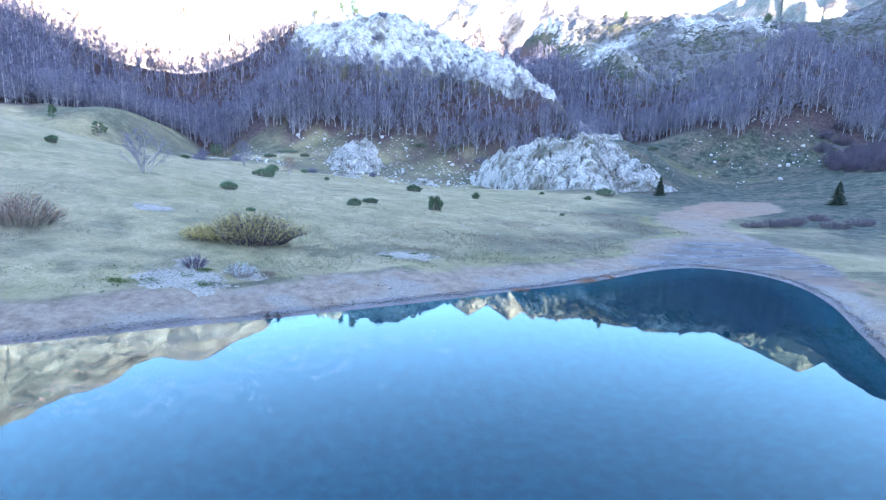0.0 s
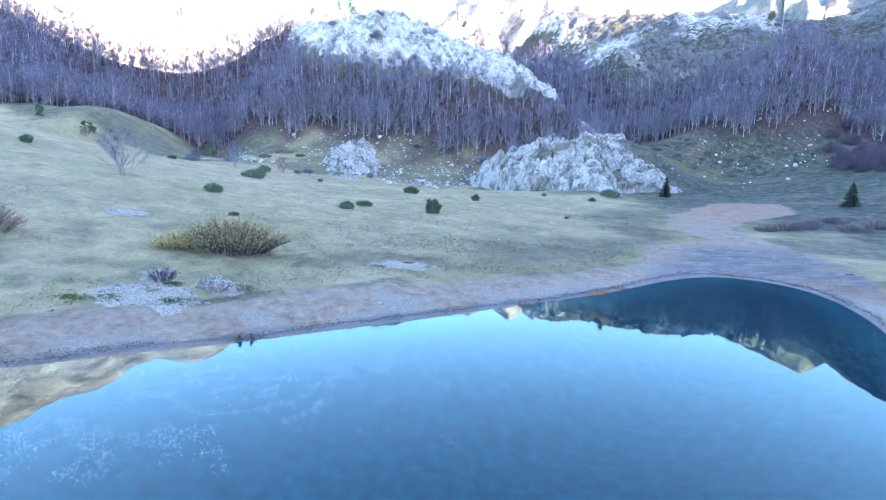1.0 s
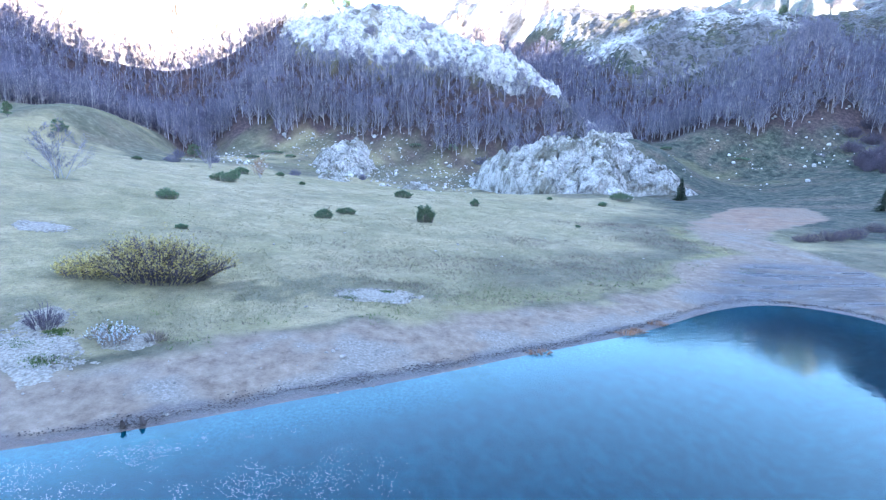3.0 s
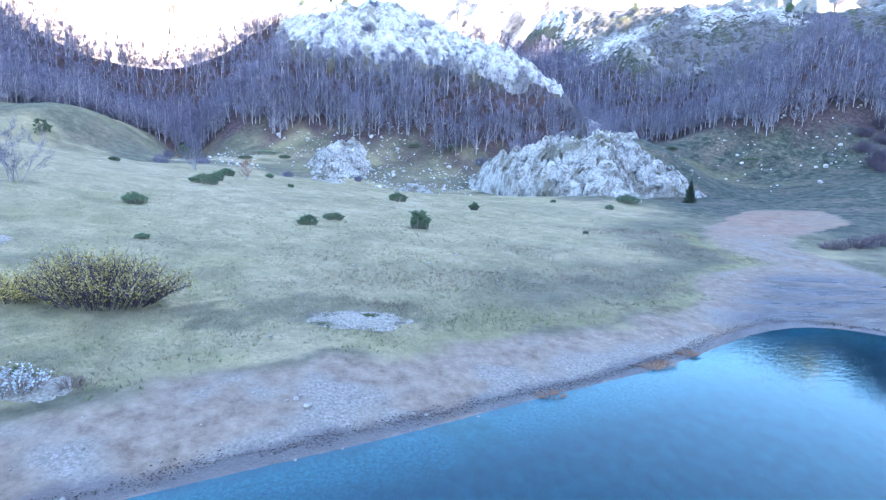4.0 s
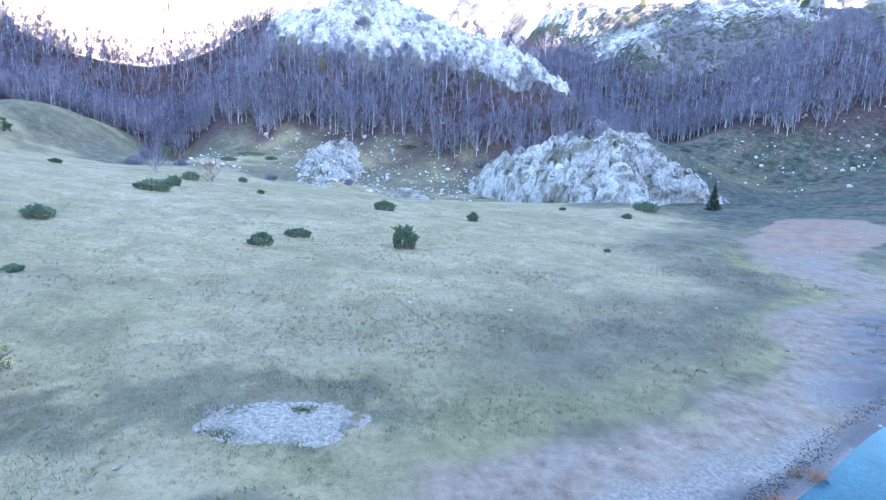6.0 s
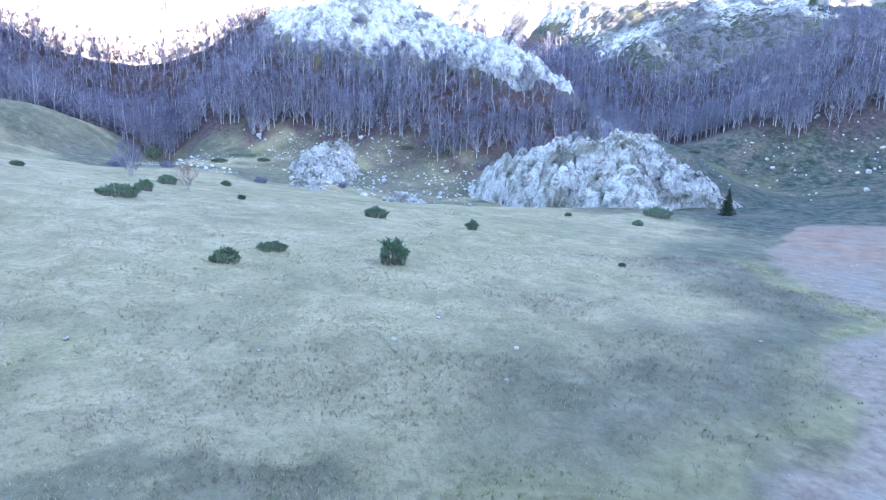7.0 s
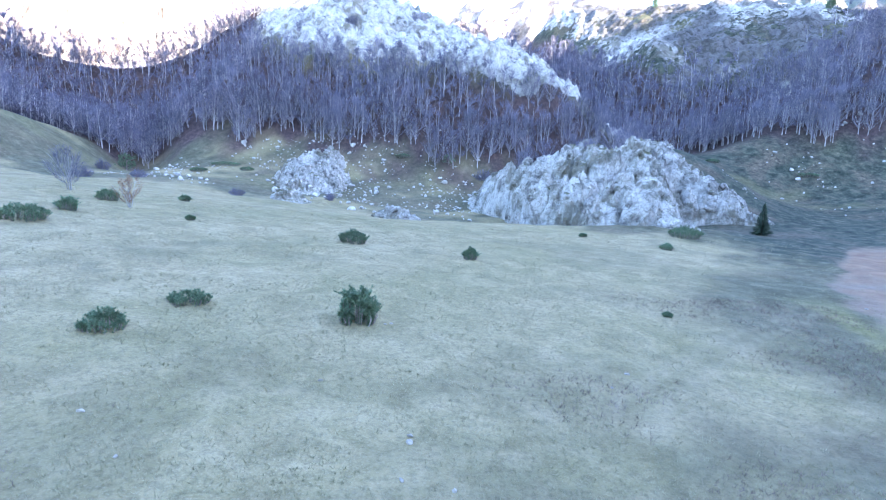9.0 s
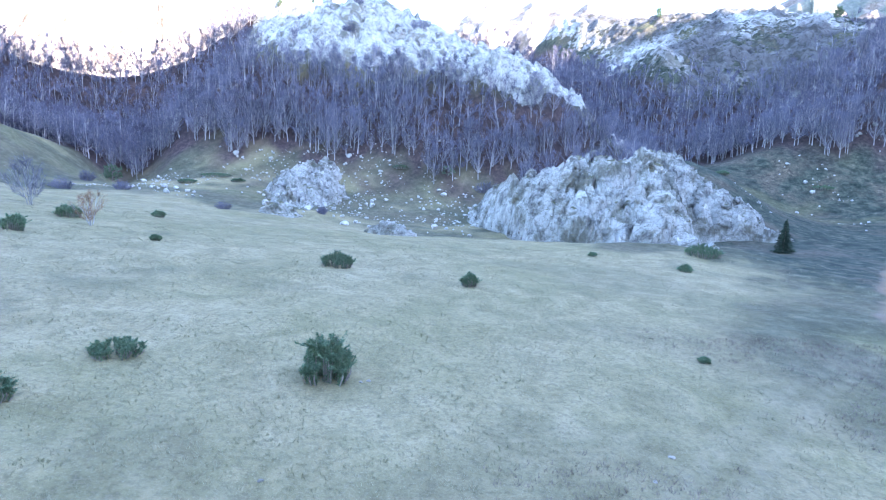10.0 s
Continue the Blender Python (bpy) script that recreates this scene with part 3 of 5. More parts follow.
    track = np.maximum(ramp(0.45 - np.abs(X - track_x), 0, 0.4), ramp(0.45 - np.abs(X - track_x - 2.0), 0, 0.4)) * ramp(Y, 66, 71) * ramp(94 - Y, 0, 8)
    wood = wood_share(X, Y, plain)
    litter = ramp(wood + 6 * fractal(X / 7, Y / 7, 0, 3, 85), -9, 4)
    wet = ramp(0.75 - np.abs(d - 0.35) + 0.35 * fractal(X / 1.6, Y / 1.6, 0, 3, 72), 0, 0.4) * 0.8
    flat = stream * ramp(X - left, 2.0, 7.0) * ramp(70 - Y, 0, 5) * ramp(d, 0.2, 1.2)
    wet = np.maximum(wet, 0.9 * flat * ramp(fractal(X / 9, Y / 1.1, 0, 4, 87) + 0.35 * np.exp(-((Y - 61) / 2.5) ** 2), 0.0, 0.55))
    mud = 0.8 * flat * (0.55 + 0.45 * ramp(fractal(X / 4, Y / 1.6, 0, 3, 88), -0.4, 0.4))
    land = ramp(d, -0.2, 0.1)
    # last mask: limestone goes darker in noisy patches east of x = 62 to 76
    masks = {"heath_and_shade": heath_and_shade * land, "track": track * 0.3, "lush": lush * land, "beach": beach, "gravel": rim, "rust": rust,
             "litter": litter, "wet": wet, "mud": mud, "bed": ramp(-d, 0.2, 3.4), "rock": rock_share(X, Y, plain), "dark_rock": ramp(X, 62, 76) * ramp(fractal(X / 18, Y / 18, 0, 3, 55), -1.1, 0.1)}
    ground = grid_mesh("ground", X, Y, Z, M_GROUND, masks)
    return tagged(ground, "dry autumn meadow, pebbly beach and limestone slopes", "ground", kind="structure")


def build_water():
    s = Shape()
    s.add([(-75, -70, 0), (60, -70, 0), (60, 75, 0), (-75, 75, 0)], [(0, 1, 2, 3)])
    w = part("water", s, M_WATER, None)
    return tagged(w, "calm clear blue lake water mirroring the sky", "water", kind="structure")


ground = build_ground()
water = build_water()


# ---- far mountains ----
def build_mountain(crest, depth, mat, label, salt, rough=0.22, foot=-20.0, steps=260, across=90):
    """A range along a crest line: rows of x, y and crest height; depth: how far its foot lies on each side."""
    rows = np.array(crest, float)
    run = np.concatenate([[0], np.cumsum(np.hypot(np.diff(rows[:, 0]), np.diff(rows[:, 1])))])
    at = np.linspace(0, run[-1], steps)
    cx, cy, ch = (np.interp(at, run, rows[:, k]) for k in range(3))
    tx, ty = np.gradient(cx), np.gradient(cy)
    length = np.hypot(tx, ty)
    nx, ny = ty / length, -tx / length
    u = np.linspace(-1, 1, across)
    A, U = np.meshgrid(at, u)
    X = np.interp(A, at, cx) + np.interp(A, at, nx) * U * depth
    Y = np.interp(A, at, cy) + np.interp(A, at, ny) * U * depth
    H = np.interp(A, at, ch)
    fall = (1 - np.abs(U)) ** 1.15
    spur = ridged(X / 210, Y / 210, 0, 5, salt) * rough + 0.10 * ridged(X / 45, Y / 45, 0, 4, salt + 9)
    Z = foot + (H - foot) * fall * (1 + spur * np.minimum(1, 0.08 + 2.2 * np.abs(U)) * (1 - 0.35 * fall))
    ob = grid_mesh("mountain", X, Y, Z, mat)
    return tagged(ob, label, "mountain", kind="structure")


def bearing(rows, away):
    """Crest rows from compass rows: degrees right of +y, and degrees of height, at that distance."""
    return [(away * math.sin(radians(a)), away * math.cos(radians(a)), 10.65 + away * math.tan(radians(e))) for a, e in rows]


build_mountain(bearing([(-70, 17), (-55, 21), (-47, 23), (-40, 21.9), (-36, 20.6), (-32, 19.9), (-30, 18.8), (-28, 18.4), (-24.6, 19.3), (-21, 17.9), (-18, 16.8), (-15, 13.0), (-12, 10), (-9, 8)], 850), 420,
               M_BARE_MOUNTAIN, "bare limestone mountain in warm low sunlight", 101, 0.16)
build_mountain(bearing([(-16, 8), (-8, 11.5), (-3, 13.2), (1, 14.4), (3.4, 15.9), (5.3, 14.6), (7.7, 16.1), (9, 15.2), (10.4, 15.9), (11.4, 15.0), (12.8, 16.0), (15, 14.6), (18, 14.6), (21, 13.2), (24, 12.0), (29, 11)], 1350), 520,
               M_BARE_MOUNTAIN, "distant jagged limestone peaks touched by sunlight", 113, 0.16)
build_mountain(bearing([(20, 10), (23, 12.2), (26, 13.6), (30, 15.0), (33, 16.0), (35, 16.4), (36.8, 15.1), (38.6, 16.1), (42, 17.2), (48, 18), (60, 16)], 950), 430,
               M_WOODED_MOUNTAIN, "wooded limestone mountain in blue shade", 127, 0.30)
build_mountain([(1000, 330, 120), (800, 80, 240), (560, -220, 320), (340, -300, 310), (100, -620, 330), (-250, -800, 260)], 300,
               M_WOODED_MOUNTAIN, "dark wooded mountain that shades the valley", 139, 0.15)


build_mountain(bearing([(-33.5, 9), (-31.4, 12.6), (-30.5, 14.3), (-29.4, 15.9), (-28.6, 16.9), (-27.4, 16.4), (-26.6, 14.2), (-25.8, 11.8), (-24.6, 9.6), (-23, 7)], 480), 55,
               M_BARE_MOUNTAIN, "sharp limestone crag above the notch in the wood", 151, 0.35, -10.0, 110, 50)


# ---- gravel patches ----
def build_gravel(cx, cy, a, b, turn, salt, rise=0.10):
    """A low heap of clean gravel with an uneven rim."""
    U, V = np.meshgrid(np.linspace(-1.5, 1.5, 90), np.linspace(-1.5, 1.5, 90))
    c, s = math.cos(radians(turn)), math.sin(radians(turn))
    X, Y = cx + U * a * c - V * b * s, cy + U * a * s + V * b * c
    r = np.hypot(U, V) + 0.30 * fractal(X / 1.3, Y / 1.3, 0, 4, salt)
    Z = height(X, Y) + rise * (1.0 - r) * 1.6 * np.where(r < 1, 0.6, 1.2) + 0.015 * fractal(X / 0.2, Y / 0.2, 0, 2, salt + 7)
    Z = np.minimum(Z, height(X, Y) + rise)
    ob = grid_mesh("gravel_patch", X, Y, Z, M_SHINGLE)
    return tagged(ob, "pale grey gravel patch in the grass", "gravel", "gravel patches behind the beach")


for n, row in enumerate([(-17.6, 37.0, 3.0, 1.9, -12), (-18.8, 40.3, 1.1, 1.5, 20), (-2.9, 48.4, 2.9, 1.35, 14), (-28.8, 54.6, 2.0, 1.2, 0), (-13.6, 39.2, 1.2, 0.9, 0), (-4.8, 47.7, 1.0, 0.6, 0)]):
    build_gravel(*row, 600 + 20 * n)


# ---- outcrops and boulders ----
def boulder_mesh(rng, name):
    bm = bmesh.new()
    bmesh.ops.create_icosphere(bm, subdivisions=2, radius=0.5)
    for _ in range(7):
        way = Vector(unit_vectors(rng, 1)[0])
        cut = rng.uniform(0.24, 0.42)
        for v in bm.verts:
            over = v.co.dot(way) - cut
            if over > 0:
                v.co -= way * over
    for v in bm.verts:
        v.co *= 1 + 0.10 * noise.noise(v.co * 4 + Vector((rng.uniform(0, 9), 0, 0)))
    me = bpy.data.meshes.new(name)
    bm.to_mesh(me)
    bm.free()
    me.materials.append(M_BOULDER)
    return me


def profile(v, *rows):
    """A smooth-cornered line through rows of place and value."""
    at, value = zip(*rows)
    return (np.interp(v - 1, at, value) + 2 * np.interp(v, at, value) + np.interp(v + 1, at, value)) / 4


def crag_outcrop(name, X, Y, rise, label, salt, block=2.4, lumps=20, step_down=0.5):
    """Broken limestone that stands out of the ground by rise, on a grid of places."""
    G = height_plain(X, Y)
    inner = ramp(rise, 0.0, 1.2)
    warp = 0.5 * block * fractal(X / (2 * block), Y / (2 * block), 0, 2, salt + 2)
    Z = G + rise
    # tall joints: cells stretched upwards, so that faces break into upright blocks
    e0, r0 = blocks((X + warp) / (2.3 * block), Y / (2.3 * block), Z / (4.5 * block), salt + 1)
    e1, r1 = blocks((X + warp) / block, Y / block, Z / (1.7 * block), salt + 5)
    e2, r2 = blocks(X / (block * 0.42), Y / (block * 0.42), Z / (block * 0.6), salt + 15)
    crag = 0.75 * block * (r0 - 0.5) + 0.50 * block * (r1 - 0.5) + 0.26 * block * (r2 - 0.5)
    crag = crag - 0.70 * block * (1 - ramp(e0, 0, 0.14)) - 0.45 * block * (1 - ramp(e1, 0, 0.15)) - 0.14 * block * (1 - ramp(e2, 0, 0.2))
    Z = Z + inner * crag - (1 - ramp(rise, 0.02, 0.3)) * 2 * step_down
    X = X + inner * (0.26 * block * (r1 - 0.5) + 0.14 * block * (r2 - 0.5))
    Y = Y - inner * (0.50 * block * (r0 - 0.4) + 0.30 * block * (r1 - 0.4))
    OUTCROPS.append((X, Y, Z))
    thing = new(name)
    mass = grid_mesh("rock_mass", X, Y, Z, M_KNOB, smooth=False)
    mass.parent = thing
    rng = np.random.default_rng(salt)
    kinds = [boulder_mesh(rng, "rock_block") for _ in range(5)]
    for k in kinds:
        k.materials[0] = M_KNOB
    spots = np.argwhere(rise > 0.25)
    for n, k in enumerate(rng.choice(len(spots), lumps, replace=False)):
        i, j = spots[k]
        size = block * (0.25 + 0.9 * rng.random() ** 2.2)
        ob = new("rock_block", kinds[n % 5])
        ob.parent = thing
        ob.matrix_basis = pose(X[i, j], Y[i, j], Z[i, j] - 0.12 * size, rng.uniform(-35, 35), rng.uniform(-35, 35), rng.uniform(0, 360)) @ Matrix.Diagonal((size * rng.uniform(0.8, 1.5), size, size * rng.uniform(0.6, 1.1), 1))
    return tagged(thing, label, "rock outcrop")


def build_outcrop(name, cx, cy, a, b, turn, rise, label, step=0.4, salt=200, skew=(0.0, 0.0), power=0.85, block=2.4, lumps=20):
    """A broken limestone dome that grows out of the ground."""
    U, V = np.meshgrid(np.arange(-a * 1.1, a * 1.1 + step, step), np.arange(-b * 1.1, b * 1.1 + step, step))
    c, s = math.cos(radians(turn)), math.sin(radians(turn))
    X, Y = cx + U * c - V * s, cy + U * s + V * c
    r = np.sqrt((U / a) ** 2 + (V / b) ** 2) + 0.11 * fractal(X / (a * 0.3), Y / (a * 0.3), 0, 4, salt)
    body = np.clip(1 - r * r, 0, 1) ** power * (1 + skew[0] * U / a + skew[1] * V / b)
    return crag_outcrop(name, X, Y, rise * body - 0.4 * ramp(r, 1.0, 1.1), label, salt, block, lumps)


def build_large_outcrop():
    """The largest one: a long slanting front, a steep west end, a flat top and a second rib to the east."""
    X, Y = np.meshgrid(np.arange(7, 68, 0.36), np.arange(114, 182, 0.40))
    G = height_plain(X, Y)
    wob = fractal(X / 7, Y / 7, 0, 4, 201)
    top = profile(X + 0.6 * wob, (9, 2), (12, 7), (14.5, 10.4), (17.5, 12.2), (21, 13.8), (25, 15.2), (31, 16.0), (34, 15.3), (37, 16.4), (41, 15.6), (46, 14.0), (52, 12.0))
    front = profile(X, (8, 172), (11, 166), (15, 156), (19, 143.5), (26, 135.5), (33, 130.5), (40, 126.0), (46, 123.0), (56, 126)) + 1.6 * wob
    crest = profile(X, (8, 176), (12, 170), (16, 162), (21, 154), (30, 151), (45, 149), (56, 148))
    u = np.clip((Y - front) / (crest - front), 0, 1)
    steep = profile(X, (12, 0.45), (22, 0.5), (28, 0.72), (50, 0.85))
    east = profile(Y, (118, 40), (124, 41.5), (130, 42.5), (140, 44.5), (150, 47), (170, 48))
    main = (top - G) * u ** steep * ramp(east - X + 1.2 * wob, -0.5, 7.5) * ramp(crest + 19 - Y + 3 * wob, 0, 17) - 0.5 * (u <= 0)
    top2 = profile(X - 0.5 * wob, (36, 9), (40, 16.6), (46, 16.2), (50, 14.6), (54, 11.5), (58, 8.6), (61.5, 5.6), (64, 3))
    u2 = np.clip((Y - 146 - 0.1 * (62 - X) - 1.5 * wob) / 11, 0, 1)
    rib = (top2 - G) * u2 ** 0.7 * ramp(X, 33, 40) * ramp(175 - Y + 3 * wob, 0, 14) - 0.5 * (u2 <= 0)
    return crag_outcrop("rock_outcrop", X, Y, np.maximum(main, rib), "large pale limestone outcrop, cracked, with turf patches", 200, 2.3, 220)


build_large_outcrop()
build_outcrop("rock_outcrop", -29.0, 184.5, 9.5, 17, 10, 5.0, "cone-shaped broken limestone outcrop on the slope below the wood", 0.35, 230, (0.0, 0.2), 1.1, 1.7, 60)
build_outcrop("rock_outcrop", 50, 186, 10, 8, 20, 2.6, "low broken limestone ledges behind the large outcrop", 0.35, 240, (0, 0), 0.8, 1.9, 30)
build_outcrop("rock_outcrop", -4.5, 141, 4.2, 2.6, -18, 1.9, "low grey limestone slab lying in the hollow", 0.2, 250, (-0.2, 0), 0.7, 0.9)
build_outcrop("rock_outcrop", -27, 158, 4.4, 2.4, -8, 1.7, "low grey limestone slab at the foot of the slope", 0.2, 260, (-0.3, 0), 0.7, 0.9)


def build_boulders():
    rng = np.random.default_rng(5)
    kinds = [boulder_mesh(rng, "boulder") for _ in range(7)]
    areas = [(-70, -38, 164, 206, 110), (-38, -12, 160, 206, 95), (-14, 16, 150, 196, 60), (66, 118, 186, 206, 12), (114, 136, 168, 206, 55), (84, 116, 160, 200, 26), (8, 24, 150, 168, 10)]
    made = 0
    for x0, x1, y0, y1, n in areas:
        for _ in range(n):
            x, y = rng.uniform(x0, x1), rng.uniform(y0, y1)
            if fractal(np.array([x / 9]), np.array([y / 9]), 0, 2, 91)[0] < -0.25:
                continue
            size = 0.4 + 1.3 * rng.random() ** 3.0
            ob = new("boulder", kinds[made % len(kinds)])
            ob.matrix_world = pose(x, y, place(x, y, -0.16 * size), rng.uniform(-20, 20), rng.uniform(-20, 20), rng.uniform(0, 360)) @ Matrix.Diagonal((size * rng.uniform(0.9, 1.5), size, size * rng.uniform(0.6, 1.0), 1))
            tagged(ob, "pale limestone boulder lying on the grassy slope" if size < 1.2 else "big pale limestone boulder on the grassy slope", "boulder", "boulders on the slope")
            made += 1


build_boulders()


# ---- beech wood ----
def beech_shapes(rng, tall, stems=1, twigs=1500, sides=6, limbs=22, broad=0.0044, spread=0.03, wide=0.25, forks=2, droop=-28):
    """Trunk with limbs that fan up into a rounded crown, and the crown's fine bare twigs."""
    wood, crown = Shape(), Shape()
    feet, tips, wid = [], [], []
    for s in range(stems):
        lean = rng.normal(0, spread + 0.05 * (stems > 1), 2)
        foot = rng.normal(0, 0.18, 2) * (stems > 1)
        h = tall * rng.uniform(0.8, 1.0) if stems > 1 else tall
        wig = rng.normal(0, 0.12, (6, 2))
        at = np.linspace(0, 1, 6)
        pts = np.array([(foot[0] + lean[0] * h * t + wig[k, 0] * t, foot[1] + lean[1] * h * t + wig[k, 1] * t, -0.4 + (h * 0.92 + 0.4) * t) for k, t in enumerate(at)])
        r0 = 0.0100 * h * (0.8 if stems > 1 else 1)
        wood.tube(pts, [r0 * (1.15 - 1.05 * t) for t in at], sides)
        n = max(3, limbs // stems)
        for k in range(n):
            ang, up = rng.uniform(0, 2 * math.pi), math.sin(radians(droop + (84 - droop) * (k + rng.random()) / n))
            flat = math.sqrt(1 - up * up)
            axis_at = np.array([np.interp(0.62, at, pts[:, i]) for i in range(2)])
            reach = wide * h * rng.uniform(0.75, 1.1)
            end = np.array([axis_at[0] + reach * flat * math.cos(ang), axis_at[1] + reach * flat * math.sin(ang), h * (0.62 + 0.37 * up * rng.uniform(0.85, 1.03))])
            t = min(0.9, max(0.2, (end[2] - reach * flat * rng.uniform(1.0, 1.9) - 0.05 * h) / (h * 0.92)))
            p = np.array([np.interp(t, at, pts[:, i]) for i in range(3)])
            mid = p + (end - p) * np.array([0.6, 0.6, 0.42])
            thick = r0 * 0.48 * (1.15 - t)
            wood.tube([p, mid, end], [thick, thick * 0.6, 0.008], 3 if sides < 6 else 4)
            for _ in range(forks):
                q = p + (mid - p) * rng.uniform(0.5, 1.0)
                wood.tube([q, q + (end - p) * rng.uniform(0.4, 0.7) + rng.normal(0, 0.035 * h, 3)], [thick * 0.5, 0.006], 3)
            m = int(twigs / stems / n)
            f = rng.uniform(0.25, 1.0, (m, 1))
            base = np.where(f < 0.5, p + (mid - p) * f * 2, mid + (end - mid) * (f * 2 - 1)) + rng.normal(0, 0.034 * h, (m, 3)) * f
            way = unit_vectors(rng, m) * 0.8 + np.array([math.cos(ang) * 0.35 * flat, math.sin(ang) * 0.35 * flat, 0.5])
            feet.append(base)
            tips.append(base + way * rng.uniform(0.04, 0.095, (m, 1)) * h)
            wid.append(rng.uniform(0.6, 1.3, m) * broad * h)
    feet, tips, wid = np.concatenate(feet), np.concatenate(tips), np.concatenate(wid)
    side = np.cross(tips - feet, unit_vectors(rng, len(feet)))
    side /= np.linalg.norm(side, axis=1, keepdims=True) + 1e-9
    crown.blades(feet, tips, wid * 0.5, side)
    return wood, crown


def build_tree(name, rng, tall, stems, label, twigs=1500, bark=None, twig=None):
    wood, crown = beech_shapes(rng, tall, stems, twigs)
    thing = new(name)
    part("trunk", wood, bark or M_BARK, thing, smooth=True)
    part("crown", crown, twig or M_TWIG, thing, "fine bare purple-brown twigs")
    return tagged(thing, label, "tree", "beech trees of the wood")


def wood_spots(rng, x0, x1, y0, y1, gap, lo, hi):
    """Places in the wood, lo to hi metres inside its edge, about a gap apart."""
    xs, ys = np.meshgrid(np.arange(x0, x1, gap), np.arange(y0, y1, gap))
    xs = (xs + rng.uniform(-0.45, 0.45, xs.shape) * gap).ravel()
    ys = (ys + rng.uniform(-0.45, 0.45, ys.shape) * gap).ravel()
    zs = height_plain(xs, ys)
    depth = wood_share(xs, ys, zs) + 3.5 * fractal(xs / 8, ys / 8, 0, 3, 85)
    depth = depth - 30 * ramp(rock_share(xs, ys, zs), 0.45, 0.6) * (xs < 62)
    slope = np.hypot(height_plain(xs + 1, ys) - zs, height_plain(xs, ys + 1) - zs)
    keep = (depth > lo) & (depth < hi) & (rng.random(len(xs)) < 0.80 + 0.20 * ramp(slope, 0.35, 0.9))
    return xs[keep], ys[keep], depth[keep]


def build_wood():
    rng = np.random.default_rng(11)
    kinds = []
    for k in range(8):
        stems = (1, 1, 2, 1, 3, 1, 2, 1)[k]
        kinds.append(build_tree("beech_tree", rng, 11.0, stems, "tall bare beech tree with pale grey trunk and purple-grey twigs" if stems == 1 else "bare beech tree with several pale stems from one foot"))
    xs, ys, depth = wood_spots(rng, -130, 150, 150, 240, 3.0, -0.5, 9.0)
    order = np.argsort(depth)[:286]
    for n, i in enumerate(order):
        size = rng.uniform(0.78, 1.28) * (0.8 if depth[i] < 0.6 else 1.0)
        if 18 < xs[i] < 64 and ys[i] < np.interp(xs[i], CREST_X, CREST_Y):
            size *= float(np.interp(xs[i], (18, 34, 60), (0.95, 0.75, 0.65)))
        m = pose(xs[i], ys[i], place(xs[i], ys[i], 0.1), rng.uniform(-1.5, 1.5), rng.uniform(-1.5, 1.5), rng.uniform(0, 360))
        if n < len(kinds):
            tree = kinds[n]
            tree.matrix_basis = m
        else:
            tree = copy_thing(kinds[n % len(kinds)], m)
        tree.scale = (size * 0.95, size * 0.95, size)
    # the rest of the wood, behind that edge
    x2, y2, d2 = wood_spots(rng, -215, 205, 120, 340, 2.95, 0.5, 400)
    # odd trees on the ledges above it
    x3, y3, d3 = wood_spots(rng, 58, 160, 215, 330, 4.5, -14, 0.5)
    few = rng.random(len(x3)) < 0.38
    x2, y2 = np.concatenate([x2, x3[few]]), np.concatenate([y2, y3[few]])
    # young growth between them along the western ridge
    x4, y4, d4 = wood_spots(rng, -200, -58, 150, 330, 2.1, 4, 400)
    crest = np.abs(height_plain(x4, y4 + 2) - height_plain(x4, y4)) < 0.75
    grow = np.concatenate([np.ones(len(x2)), np.full(crest.sum(), 0.5)])
    x2, y2 = np.concatenate([x2, x4[crest]]), np.concatenate([y2, y4[crest]])
    taken = {(round(xs[i] / 2), round(ys[i] / 2)) for i in order}
    free = np.array([(round(x / 2), round(y / 2)) not in taken for x, y in zip(x2, y2)])
    # far sides of the ridges are left bare of trees: nothing there can be seen from the lake
    free &= height_plain(x2, y2 + 2) - height_plain(x2, y2) > -1.0
    x2, y2, grow = x2[free], y2[free], grow[free]
    z2 = height(x2, y2)
    m = len(x2)
    kind, turn, size, squeeze = rng.integers(0, 5, m), rng.uniform(0, 6.283, m), rng.uniform(0.82, 1.2, m) * grow, rng.uniform(0.9, 1.2, m) / np.sqrt(grow)
    low_bank = (x2 > 18) & (x2 < 64) & (y2 < np.interp(x2, CREST_X, CREST_Y))
    size = np.where(low_bank, size * np.interp(x2, (18, 34, 60), (0.9, 0.65, 0.55)), size)
    size = np.where(x2 > 62, size * np.interp(z2, (38, 50), (1.0, 0.6)), size)
    low = [beech_shapes(rng, 11.0, (1, 1, 2, 1, 2)[k], 280, 3, 5, 0.0165, wide=0.28, forks=0, droop=-75) for k in range(5)]
    meshes = []
    for which in (0, 1):
        all_v, all_f, count = [], [], 0
        for k in range(5):
            v, f = np.concatenate(low[k][which].v), np.concatenate(low[k][which].f)
            pick = kind == k
            c, s = ((fn(turn[pick]) * size[pick] * squeeze[pick])[:, None] for fn in (np.cos, np.sin))
            one = np.stack([v[:, 0] * c - v[:, 1] * s + x2[pick][:, None], v[:, 0] * s + v[:, 1] * c + y2[pick][:, None], v[:, 2] * size[pick][:, None] + z2[pick][:, None] - 0.1], -1)
            all_v.append(one.reshape(-1, 3))
            all_f.append((f[None] + (count + len(v) * np.arange(pick.sum()))[:, None, None]).reshape(-1, f.shape[1]))
            count += one.shape[0] * one.shape[1]
        meshes.append(array_mesh("beech_wood", np.concatenate(all_v), np.concatenate(all_f)))
    meshes[0].materials.append(M_BARK)
    meshes[1].materials.append(M_TWIG)
